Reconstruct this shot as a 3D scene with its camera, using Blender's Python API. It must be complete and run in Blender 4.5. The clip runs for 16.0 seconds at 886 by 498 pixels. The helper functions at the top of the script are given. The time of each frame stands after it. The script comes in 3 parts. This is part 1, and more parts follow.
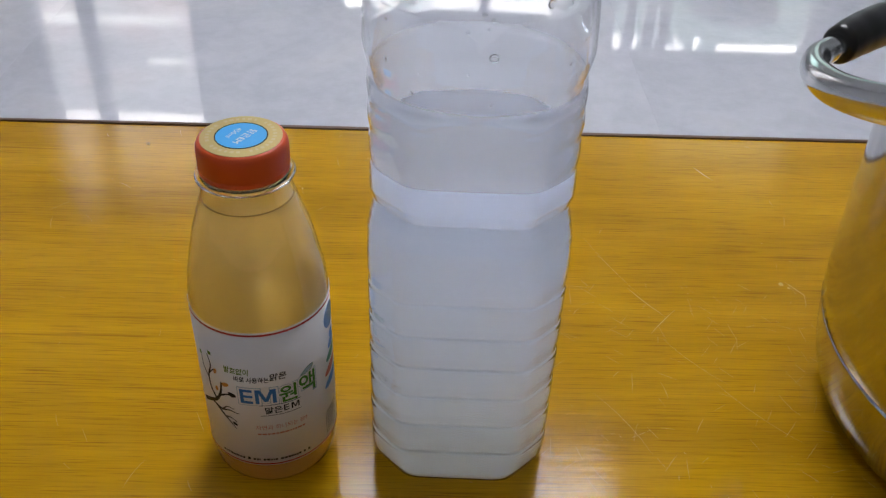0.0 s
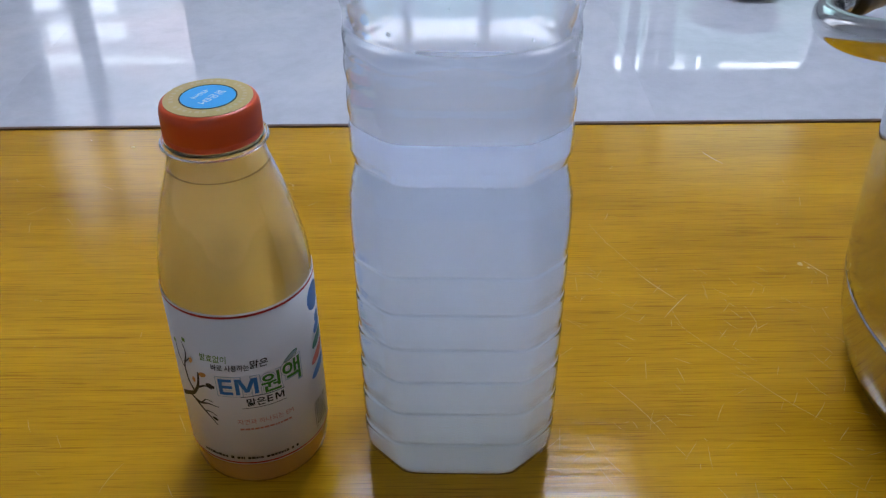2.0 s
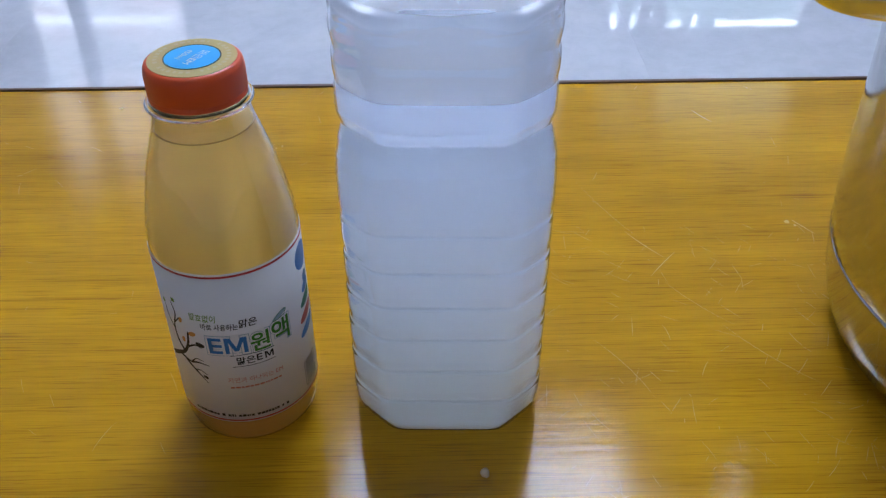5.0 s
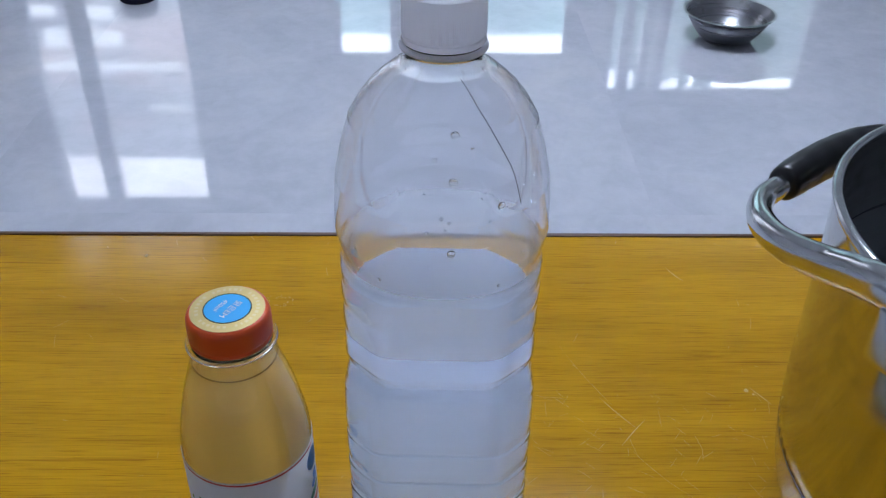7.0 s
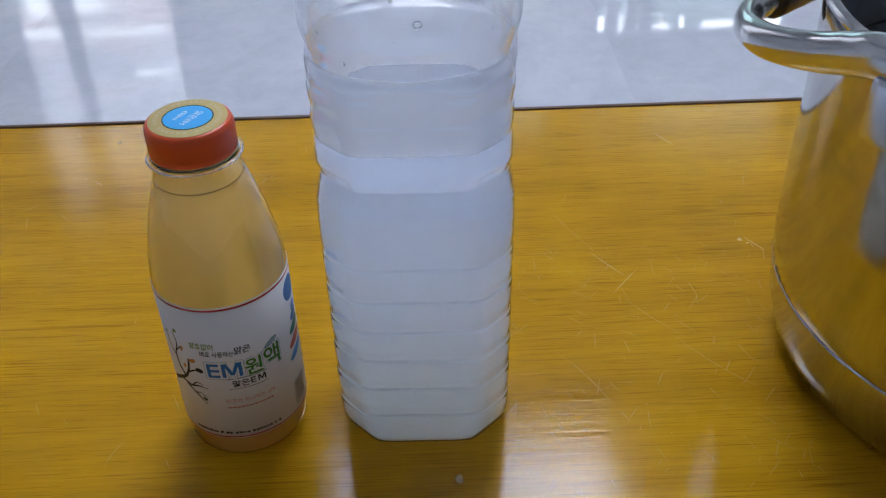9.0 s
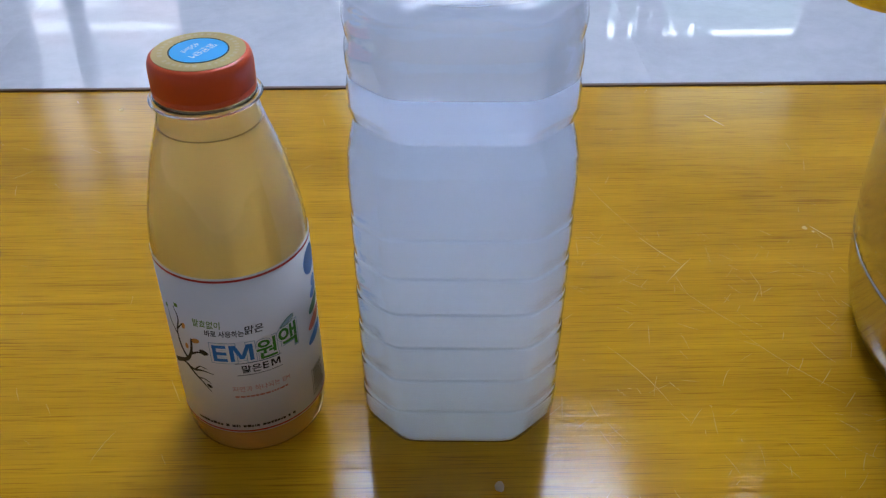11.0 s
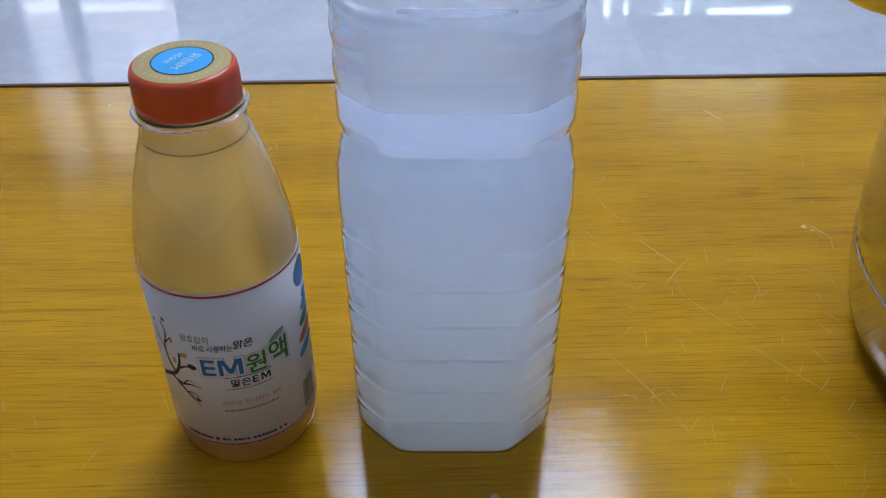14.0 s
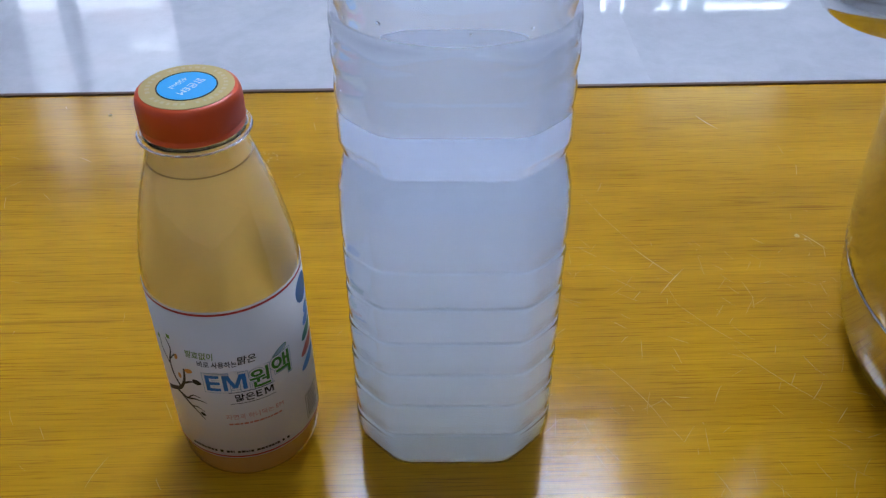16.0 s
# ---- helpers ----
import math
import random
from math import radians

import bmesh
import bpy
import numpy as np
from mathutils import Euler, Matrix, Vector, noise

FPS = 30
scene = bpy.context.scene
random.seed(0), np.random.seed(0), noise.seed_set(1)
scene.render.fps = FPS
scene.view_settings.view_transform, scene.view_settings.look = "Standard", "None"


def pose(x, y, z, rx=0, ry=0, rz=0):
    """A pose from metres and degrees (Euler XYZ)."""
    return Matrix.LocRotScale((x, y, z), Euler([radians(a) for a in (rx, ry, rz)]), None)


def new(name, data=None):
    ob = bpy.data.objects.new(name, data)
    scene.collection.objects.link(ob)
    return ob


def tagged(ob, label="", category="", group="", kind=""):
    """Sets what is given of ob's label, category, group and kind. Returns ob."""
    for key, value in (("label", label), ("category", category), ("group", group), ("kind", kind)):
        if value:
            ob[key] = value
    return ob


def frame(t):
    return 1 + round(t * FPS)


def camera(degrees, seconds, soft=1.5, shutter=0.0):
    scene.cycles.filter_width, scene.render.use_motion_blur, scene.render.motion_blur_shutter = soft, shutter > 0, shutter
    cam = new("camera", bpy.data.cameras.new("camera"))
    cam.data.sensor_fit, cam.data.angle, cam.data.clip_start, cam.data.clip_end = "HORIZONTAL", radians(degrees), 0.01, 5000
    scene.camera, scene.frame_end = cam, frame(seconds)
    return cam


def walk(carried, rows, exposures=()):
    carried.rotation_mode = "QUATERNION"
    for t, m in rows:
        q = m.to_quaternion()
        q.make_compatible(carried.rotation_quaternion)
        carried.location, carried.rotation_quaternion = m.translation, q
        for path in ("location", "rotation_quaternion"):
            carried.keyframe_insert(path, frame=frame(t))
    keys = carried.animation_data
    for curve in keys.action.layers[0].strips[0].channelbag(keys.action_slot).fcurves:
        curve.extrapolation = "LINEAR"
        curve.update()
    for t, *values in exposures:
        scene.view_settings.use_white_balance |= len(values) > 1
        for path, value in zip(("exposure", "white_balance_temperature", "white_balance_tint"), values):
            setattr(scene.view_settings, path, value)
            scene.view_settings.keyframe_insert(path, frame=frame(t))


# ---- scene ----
# Table top at z = 0, the small bottle's axis at x = y = 0; the camera looks along +y, towards the windows.
cam = camera(52.4, 16.0, soft=1.3)
# seconds, x, y, z, pitch, roll, yaw
ROWS = [
    (0.0, 0.0758, -0.3193, 0.3614, -36.57, -1.70, -0.06),
    (0.5, 0.0901, -0.3176, 0.3445, -35.64, -1.42, 0.08),
    (1.0, 0.0819, -0.3106, 0.3357, -35.15, -1.69, -0.25),
    (1.5, 0.0854, -0.3141, 0.3250, -34.79, -0.71, -0.61),
    (2.0, 0.0844, -0.3086, 0.3226, -34.65, 0.25, -0.67),
    (2.5, 0.0829, -0.3125, 0.3249, -34.24, 0.24, -0.81),
    (3.0, 0.0847, -0.3190, 0.3125, -33.68, 0.17, -1.03),
    (3.2, 0.0847, -0.3230, 0.3014, -32.94, 0.47, -1.34),
    (5.3, 0.0882, -0.3107, 0.3341, -37.43, 0.32, -1.10),
    (5.5, 0.0876, -0.3134, 0.3434, -37.44, 0.34, -1.18),
    (6.0, 0.0909, -0.3189, 0.3811, -37.34, 0.11, -1.06),
    (6.5, 0.0892, -0.3241, 0.4048, -35.12, -0.70, -0.64),
    (7.0, 0.0895, -0.3152, 0.4273, -34.40, -0.64, -0.60),
    (7.5, 0.0847, -0.3218, 0.4129, -34.67, -1.00, -0.64),
    (8.0, 0.0890, -0.3295, 0.3993, -35.11, -0.20, -0.95),
    (8.5, 0.0924, -0.3446, 0.3629, -36.58, 0.52, -1.51),
    (9.0, 0.0983, -0.3391, 0.3600, -36.93, 1.13, -2.12),
    (9.2, 0.0923, -0.3348, 0.3554, -36.95, 1.03, -2.31),
    (11.3, 0.0806, -0.2954, 0.3104, -36.62, -0.16, -1.16),
    (11.5, 0.0825, -0.2924, 0.3092, -36.94, -0.23, -1.24),
    (12.0, 0.0824, -0.2855, 0.3053, -37.47, 0.02, -1.47),
    (12.5, 0.0796, -0.2831, 0.3051, -37.69, -0.15, -1.50),
    (13.0, 0.0805, -0.2850, 0.3109, -37.85, -0.08, -1.50),
    (13.5, 0.0818, -0.2846, 0.3122, -37.87, 0.01, -1.58),
    (14.0, 0.0820, -0.2857, 0.3180, -37.92, 0.05, -1.54),
    (14.5, 0.0824, -0.2855, 0.3190, -37.88, 0.05, -1.67),
    (15.0, 0.0824, -0.2853, 0.3220, -38.08, 0.00, -1.69),
    (15.5, 0.0814, -0.2861, 0.3267, -38.17, 0.05, -1.67),
    (16.0, 0.0813, -0.2863, 0.3296, -38.22, 0.09, -1.78),
]
EXPOSURES = [(0.0, 0.24, 7500, 14), (1.1, 0.18, 7200, 14), (1.7, 0.18, 6500, 13), (3.2, 0.21, 6200, 13), (5.3, 0.38, 6000, 13), (6.0, 0.36, 6100, 13), (6.5, 0.3, 6200, 13), (7.0, 0.1, 6200, 13), (8.0, 0.03, 6350, 13), (8.5, 0.05, 6500, 13), (9.2, 0.23, 6500, 13), (11.3, 0.29, 6100, 13), (16.0, 0.32, 6050, 13)]
walk(cam, [(t, pose(x, y, z, 90 + p, r, w)) for t, x, y, z, p, r, w in ROWS], EXPOSURES)

FLOOR = -0.40
CEIL = 2.00

# ---- world and light ----
world = bpy.data.worlds.new("sky")
scene.world = world
world.use_nodes = True
wn = world.node_tree
sky = wn.nodes.new("ShaderNodeTexSky")
sky.sky_type = "NISHITA"
sky.sun_disc = False
sky.sun_elevation = radians(50)
sky.sun_rotation = radians(150)
wn.nodes["Background"].inputs["Strength"].default_value = 0.15
wn.links.new(sky.outputs[0], wn.nodes["Background"].inputs["Color"])

LAMP_GLOW = 21.0
OUTSIDE = 6.0


# ---- materials ----
def mat(name, color=(0.5, 0.5, 0.5), rough=0.5, metal=0.0, **more):
    m = bpy.data.materials.new(name)
    m.use_nodes = True
    b = m.node_tree.nodes["Principled BSDF"]
    b.inputs["Base Color"].default_value = (*color, 1)
    b.inputs["Roughness"].default_value = rough
    b.inputs["Metallic"].default_value = metal
    for k, v in more.items():
        b.inputs[k.replace("_", " ")].default_value = v
    return m


def nd(m, kind, **props):
    n = m.node_tree.nodes.new(kind)
    for k, v in props.items():
        n.inputs[k.replace("_", " ")].default_value = v
    return n


def ln(m, a, b):
    m.node_tree.links.new(a, b)


def bsdf(m):
    return m.node_tree.nodes["Principled BSDF"]


def coords(m, scale=(1, 1, 1)):
    c = nd(m, "ShaderNodeTexCoord")
    mp = nd(m, "ShaderNodeMapping")
    mp.inputs["Scale"].default_value = scale
    ln(m, c.outputs["Object"], mp.inputs["Vector"])
    return mp.outputs["Vector"]


def noise_tex(m, vec, scale, detail=4.0, rough=0.55, distortion=0.0):
    n = nd(m, "ShaderNodeTexNoise", Scale=scale, Detail=detail, Roughness=rough, Distortion=distortion)
    ln(m, vec, n.inputs["Vector"])
    return n.outputs["Fac"]


def ramp(m, fac, stops):
    r = nd(m, "ShaderNodeValToRGB")
    e = r.color_ramp.elements
    while len(e) < len(stops):
        e.new(0.5)
    for k, (p, c) in enumerate(stops):
        e[k].position = p
        e[k].color = (*c, 1) if len(c) == 3 else c
    ln(m, fac, r.inputs["Fac"])
    return r.outputs["Color"]


def mixc(m, fac, a, b, mode="MIX"):
    n = m.node_tree.nodes.new("ShaderNodeMix")
    n.data_type, n.blend_type = "RGBA", mode
    for sock, v in ((n.inputs[0], fac), (n.inputs[6], a), (n.inputs[7], b)):
        if isinstance(v, (int, float)):
            sock.default_value = v
        elif isinstance(v, tuple):
            sock.default_value = (*v, 1)
        else:
            ln(m, v, sock)
    return n.outputs[2]


def bump(m, height, strength, distance):
    b = nd(m, "ShaderNodeBump", Strength=strength, Distance=distance)
    ln(m, height, b.inputs["Height"])
    ln(m, b.outputs["Normal"], bsdf(m).inputs["Normal"])
    return b


def wood_material():
    m = mat("varnished_wood", rough=0.2, Specular_IOR_Level=0.22)
    broad = noise_tex(m, coords(m, (1.2, 16, 16)), 1.6, 5, 0.6, 0.5)
    fine = noise_tex(m, coords(m, (16, 700, 700)), 1.0, 5, 0.62, 0.12)
    pores = noise_tex(m, coords(m, (26, 1300, 1300)), 1.0, 3, 0.55, 0.1)
    dark = noise_tex(m, coords(m, (5, 260, 260)), 1.0, 3, 0.5, 0.1)
    cloud = noise_tex(m, coords(m, (1, 1, 1)), 6.0, 3)
    c = ramp(m, broad, [(0.3, (0.42, 0.205, 0.004)), (0.52, (0.535, 0.272, 0.007)), (0.75, (0.62, 0.328, 0.011))])
    c = mixc(m, 1.0, c, ramp(m, fine, [(0.33, (0.84, 0.79, 0.70)), (0.47, (0.98, 0.975, 0.97)), (0.66, (1.08, 1.085, 1.12))]), "MULTIPLY")
    c = mixc(m, 1.0, c, ramp(m, pores, [(0.35, (0.66, 0.57, 0.45)), (0.44, (1, 1, 1))]), "MULTIPLY")
    c = mixc(m, 1.0, c, ramp(m, dark, [(0.27, (0.70, 0.62, 0.52)), (0.34, (1, 1, 1))]), "MULTIPLY")
    c = mixc(m, 1.0, c, ramp(m, cloud, [(0.3, (0.9, 0.88, 0.86)), (0.7, (1.06, 1.06, 1.06))]), "MULTIPLY")
    ln(m, c, bsdf(m).inputs["Base Color"])
    rr = noise_tex(m, coords(m, (3, 60, 60)), 1.0, 4)
    ln(m, ramp(m, rr, [(0.3, (0.07, 0.07, 0.07)), (0.7, (0.15, 0.15, 0.15))]), bsdf(m).inputs["Roughness"])
    bump(m, noise_tex(m, coords(m, (9, 330, 330)), 1.0, 4, 0.62, 0.1), 0.35, 0.0004)
    return m


def floor_material():
    m = mat("polished_marble_tile", rough=0.06)
    v = coords(m)
    a = noise_tex(m, v, 3.2, 6, 0.62, 0.8)
    b = noise_tex(m, v, 22.0, 6, 0.7, 0.4)
    c = ramp(m, a, [(0.30, (0.46, 0.47, 0.53)), (0.52, (0.53, 0.54, 0.60)), (0.72, (0.58, 0.58, 0.62))])
    c = mixc(m, 1.0, c, ramp(m, b, [(0.32, (0.94, 0.94, 0.945)), (0.6, (1.02, 1.02, 1.02))]), "MULTIPLY")
    ln(m, c, bsdf(m).inputs["Base Color"])
    ln(m, ramp(m, b, [(0.3, (0.022, 0.022, 0.022)), (0.7, (0.045, 0.045, 0.045))]), bsdf(m).inputs["Roughness"])
    bsdf(m).inputs["IOR"].default_value = 1.55
    return m


def wall_material(name, color):
    m = mat(name, color, 0.85)
    f = noise_tex(m, coords(m), 40.0, 4)
    s = noise_tex(m, coords(m), 2.0, 3)
    c = mixc(m, 1.0, color, ramp(m, s, [(0.3, (0.93, 0.93, 0.93)), (0.7, (1.03, 1.03, 1.03))]), "MULTIPLY")
    ln(m, c, bsdf(m).inputs["Base Color"])
    bump(m, f, 0.15, 0.002)
    return m


def thin_plastic(name, tint, gloss=0.035, edge=0.45, rough=0.03, relief=0.0):
    """Thin clear wall: straight through, with a mirror that grows towards the rim."""
    m = bpy.data.materials.new(name)
    m.use_nodes = True
    n = m.node_tree.nodes
    n.remove(n["Principled BSDF"])
    tr = nd(m, "ShaderNodeBsdfTransparent")
    tr.inputs["Color"].default_value = (*tint, 1)
    gl = nd(m, "ShaderNodeBsdfGlossy", Roughness=rough)
    gl.inputs["Color"].default_value = (0.95, 0.96, 1, 1)
    lw = nd(m, "ShaderNodeLayerWeight", Blend=0.5)
    pw = nd(m, "ShaderNodeMath")
    pw.operation = "POWER"
    pw.inputs[1].default_value = 4.0
    ln(m, lw.outputs["Facing"], pw.inputs[0])
    ma = nd(m, "ShaderNodeMath")
    ma.operation = "MULTIPLY_ADD"
    ma.inputs[1].default_value, ma.inputs[2].default_value = edge, gloss
    ln(m, pw.outputs[0], ma.inputs[0])
    mx = nd(m, "ShaderNodeMixShader")
    ln(m, ma.outputs[0], mx.inputs[0])
    ln(m, tr.outputs[0], mx.inputs[1])
    ln(m, gl.outputs[0], mx.inputs[2])
    ln(m, mx.outputs[0], n["Material Output"].inputs["Surface"])
    if relief:
        b = nd(m, "ShaderNodeBump", Strength=relief, Distance=0.002)
        ln(m, noise_tex(m, coords(m), 55.0, 3), b.inputs["Height"])
        ln(m, b.outputs["Normal"], gl.inputs["Normal"])
    return m


def clear_shell(name, tint, ior, rough):
    """Moulded clear plastic with a real wall thickness."""
    m = mat(name, tint, rough, 0.0, Transmission_Weight=1.0, IOR=ior)
    b = nd(m, "ShaderNodeBump", Strength=0.10, Distance=0.001)
    ln(m, noise_tex(m, coords(m, (1, 1, 0.5)), 70.0, 3), b.inputs["Height"])
    ln(m, b.outputs["Normal"], bsdf(m).inputs["Normal"])
    return m


def cloudy_liquid(name, color, glow, clear, clear_tint, glow_share=0.55):
    """Cloudy drink: scattered light from both sides, with a share that passes straight."""
    m = bpy.data.materials.new(name)
    m.use_nodes = True
    n = m.node_tree.nodes
    b = n["Principled BSDF"]
    b.inputs["Base Color"].default_value = (*color, 1)
    b.inputs["Roughness"].default_value = 0.12
    b.inputs["Specular IOR Level"].default_value = 0.25
    tl = nd(m, "ShaderNodeBsdfTranslucent")
    tl.inputs["Color"].default_value = (*glow, 1)
    mx = nd(m, "ShaderNodeMixShader", Fac=glow_share)
    ln(m, b.outputs[0], mx.inputs[1])
    ln(m, tl.outputs[0], mx.inputs[2])
    tr = nd(m, "ShaderNodeBsdfTransparent")
    tr.inputs["Color"].default_value = (*clear_tint, 1)
    m2 = nd(m, "ShaderNodeMixShader", Fac=clear)
    ln(m, mx.outputs[0], m2.inputs[1])
    ln(m, tr.outputs[0], m2.inputs[2])
    ln(m, m2.outputs[0], n["Material Output"].inputs["Surface"])
    return m


def milk_material():
    """Thin milky liquid, coloured by height: bluish near the top, creamier lower down."""
    m = cloudy_liquid("milky_liquid", (0.78, 0.84, 1.0), (0.90, 0.94, 1.0), 0.0, (0.9, 0.95, 1.0), 0.90)
    c = nd(m, "ShaderNodeTexCoord")
    sp = nd(m, "ShaderNodeSeparateXYZ")
    ln(m, c.outputs["Object"], sp.inputs[0])
    h = nd(m, "ShaderNodeMapRange", From_Min=0.0, From_Max=0.17)
    ln(m, sp.outputs["Z"], h.inputs[0])
    t = ramp(m, h.outputs[0], [(0.0, (0.938, 0.962, 0.925)), (0.45, (0.905, 0.943, 0.995)), (0.8, (0.855, 0.908, 1.0)), (1.0, (0.838, 0.888, 1.0))])
    n = m.node_tree.nodes
    ln(m, t, n["Translucent BSDF"].inputs["Color"])
    ln(m, t, bsdf(m).inputs["Base Color"])
    return m


def steel_material(name, rough, color=(0.62, 0.62, 0.63), streak=(3, 3, 160)):
    m = mat(name, color, rough, 1.0)
    s = noise_tex(m, coords(m, streak), 1.0, 5, 0.6)
    d = noise_tex(m, coords(m), 38.0, 5, 0.6)
    ln(m, ramp(m, s, [(0.3, (rough * 0.6,) * 3), (0.7, (rough * 1.5,) * 3)]), bsdf(m).inputs["Roughness"])
    c = mixc(m, 1.0, color, ramp(m, d, [(0.25, (0.72, 0.70, 0.66)), (0.45, (1, 1, 1))]), "MULTIPLY")
    ln(m, c, bsdf(m).inputs["Base Color"])
    bump(m, s, 0.05, 0.0005)
    return m


def printed(name, color, rough=0.45):
    return mat(name, color, rough)


WOOD = wood_material()
WOOD_EDGE = mat("dark_edge_band", (0.10, 0.045, 0.018), 0.4)
MARBLE = floor_material()
GROUT = mat("tile_joint", (0.50, 0.50, 0.52), 0.4)
WALL = wall_material("white_wallpaper", (0.84, 0.84, 0.86))
CEILING = wall_material("ceiling_paper", (0.88, 0.88, 0.89))
FRAME = mat("white_window_frame", (0.75, 0.76, 0.78), 0.35)
BEIGE = mat("beige_door_frame", (0.62, 0.47, 0.38), 0.4)
PANE = thin_plastic("window_glass", (0.97, 0.99, 1.0), 0.03, 0.5, 0.0)
GLOW = mat("lamp_diffuser", (0.9, 0.9, 0.9), 0.5, Emission_Color=(0.75, 0.86, 1.0, 1), Emission_Strength=LAMP_GLOW)
GLOW_SMALL = mat("downlight_diffuser", (0.9, 0.9, 0.9), 0.5, Emission_Color=(0.85, 0.92, 1.0, 1), Emission_Strength=LAMP_GLOW * 3)
PET = clear_shell("clear_plastic", (0.955, 0.962, 0.978), 1.45, 0.035)
MILK = milk_material()
DRINK = cloudy_liquid("amber_liquid", (0.82, 0.57, 0.20), (0.99, 0.775, 0.345), 0.16, (0.97, 0.80, 0.42), 0.78)
SEDIMENT = cloudy_liquid("amber_liquid_deep", (0.88, 0.52, 0.18), (0.99, 0.66, 0.26), 0.15, (0.97, 0.72, 0.36), 0.7)
MENISCUS = mat("liquid_edge", (0.42, 0.29, 0.11), 0.15)
FILM = cloudy_liquid("residue_film", (0.86, 0.88, 0.96), (0.90, 0.92, 1.0), 0.70, (0.97, 0.97, 0.99), 0.6)
CAP_WHITE = cloudy_liquid("white_plastic_cap", (0.90, 0.90, 0.99), (0.97, 0.97, 1.0), 0.0, (1, 1, 1), 0.6)
CAP_RED = mat("orange_red_cap", (0.72, 0.085, 0.018), 0.32)
GOLD = mat("gold_foil", (0.62, 0.47, 0.20), 0.33, 0.85)
BLUE = printed("blue_print", (0.012, 0.42, 0.90), 0.35)
PAPER = mat("white_label", (0.78, 0.76, 0.78), 0.42)
INK_RED = printed("red_print", (0.50, 0.030, 0.022), 0.5)
INK_DARK = printed("dark_brown_print", (0.016, 0.010, 0.008), 0.6)
INK_BLUE = printed("blue_letter_print", (0.03, 0.17, 0.50))
INK_GREEN = printed("green_print", (0.04, 0.20, 0.015), 0.5)
INK_LIME = printed("lime_print", (0.16, 0.28, 0.02), 0.5)
INK_ORANGE = printed("orange_print", (0.62, 0.26, 0.05))
INK_PINK = printed("faded_red_print", (0.60, 0.24, 0.20))
INK_HALO = printed("pale_halo_print", (0.30, 0.40, 0.48))
INK_WHITE = printed("white_print", (0.85, 0.87, 0.9))
INK_BLACK = printed("black_print", (0.008, 0.008, 0.009), 0.6)
INK_SKY = printed("sky_blue_print", (0.08, 0.26, 0.62))
INK_TEAL = printed("teal_print", (0.03, 0.22, 0.16))
INK_CORAL = printed("coral_print", (0.60, 0.12, 0.08))
STEEL = steel_material("stainless_steel", 0.09, (0.50, 0.49, 0.47))
STEEL_TUBE = steel_material("polished_steel", 0.14, (0.60, 0.61, 0.62), (30, 30, 30))
STEEL_IN = steel_material("scuffed_steel", 0.35, (0.40, 0.41, 0.43))
BAKELITE = mat("black_bakelite", (0.010, 0.010, 0.012), 0.28)
DARK = mat("dark_plastic", (0.010, 0.010, 0.025), 0.9, Specular_IOR_Level=0.1)
SCRATCH = mat("worn_varnish", (0.60, 0.40, 0.10), 0.35)
CRUMB = mat("dried_crumb", (0.62, 0.47, 0.27), 0.8)
WATER = clear_shell("water_drop", (1, 1, 1), 1.33, 0.0)


# ---- mesh helpers ----
def obj(name, bm, material, smooth=True, angle=None):
    me = bpy.data.meshes.new(name)
    bmesh.ops.recalc_face_normals(bm, faces=bm.faces)
    for f in bm.faces:
        f.smooth = smooth
    if angle:
        for e in bm.edges:
            if len(e.link_faces) == 2 and e.calc_face_angle(0) > radians(angle):
                e.smooth = False
    bm.to_mesh(me)
    bm.free()
    if material:
        me.materials.append(material)
    return new(name, me)


def part(name, bm, material, parent, label="", smooth=True, angle=35):
    ob = obj(name, bm, material, smooth, angle)
    ob.parent = parent
    if label:
        ob["label"] = label
    return ob


def thing(name, at, label, category, group="", kind=""):
    e = new(name)
    e.empty_display_size = 0.02
    e.matrix_basis = at
    return tagged(e, label, category, group, kind)


def box(bm, x0, x1, y0, y1, z0, z1):
    vs = [bm.verts.new((x, y, z)) for z in (z0, z1) for x, y in ((x0, y0), (x1, y0), (x1, y1), (x0, y1))]
    for q in ((3, 2, 1, 0), (4, 5, 6, 7), (0, 1, 5, 4), (1, 2, 6, 5), (2, 3, 7, 6), (3, 0, 4, 7)):
        bm.faces.new([vs[i] for i in q])
    return vs


def solid(*dims, bevel=0.0, seg=2):
    bm = bmesh.new()
    box(bm, *dims)
    if bevel:
        bmesh.ops.bevel(bm, geom=bm.edges[:], offset=bevel, segments=seg, affect="EDGES", profile=0.6)
    return bm


def loft(rings, bm=None, close_first=True, close_last=True, wrap=True):
    bm = bm or bmesh.new()
    vr = [[bm.verts.new(p) for p in r] for r in rings]
    n = len(vr[0])
    for a, b in zip(vr, vr[1:]):
        for i in range(n if wrap else n - 1):
            j = (i + 1) % n
            bm.faces.new((a[i], a[j], b[j], b[i]))
    if close_first:
        bm.faces.new(vr[0][::-1])
    if close_last:
        bm.faces.new(vr[-1])
    return bm


def turned(profile, n=64, close_first=True, close_last=True):
    """A body of revolution from (radius, height) pairs."""
    return loft([[(r * math.cos(2 * math.pi * i / n), r * math.sin(2 * math.pi * i / n), z) for i in range(n)] for r, z in profile], None, close_first, close_last)


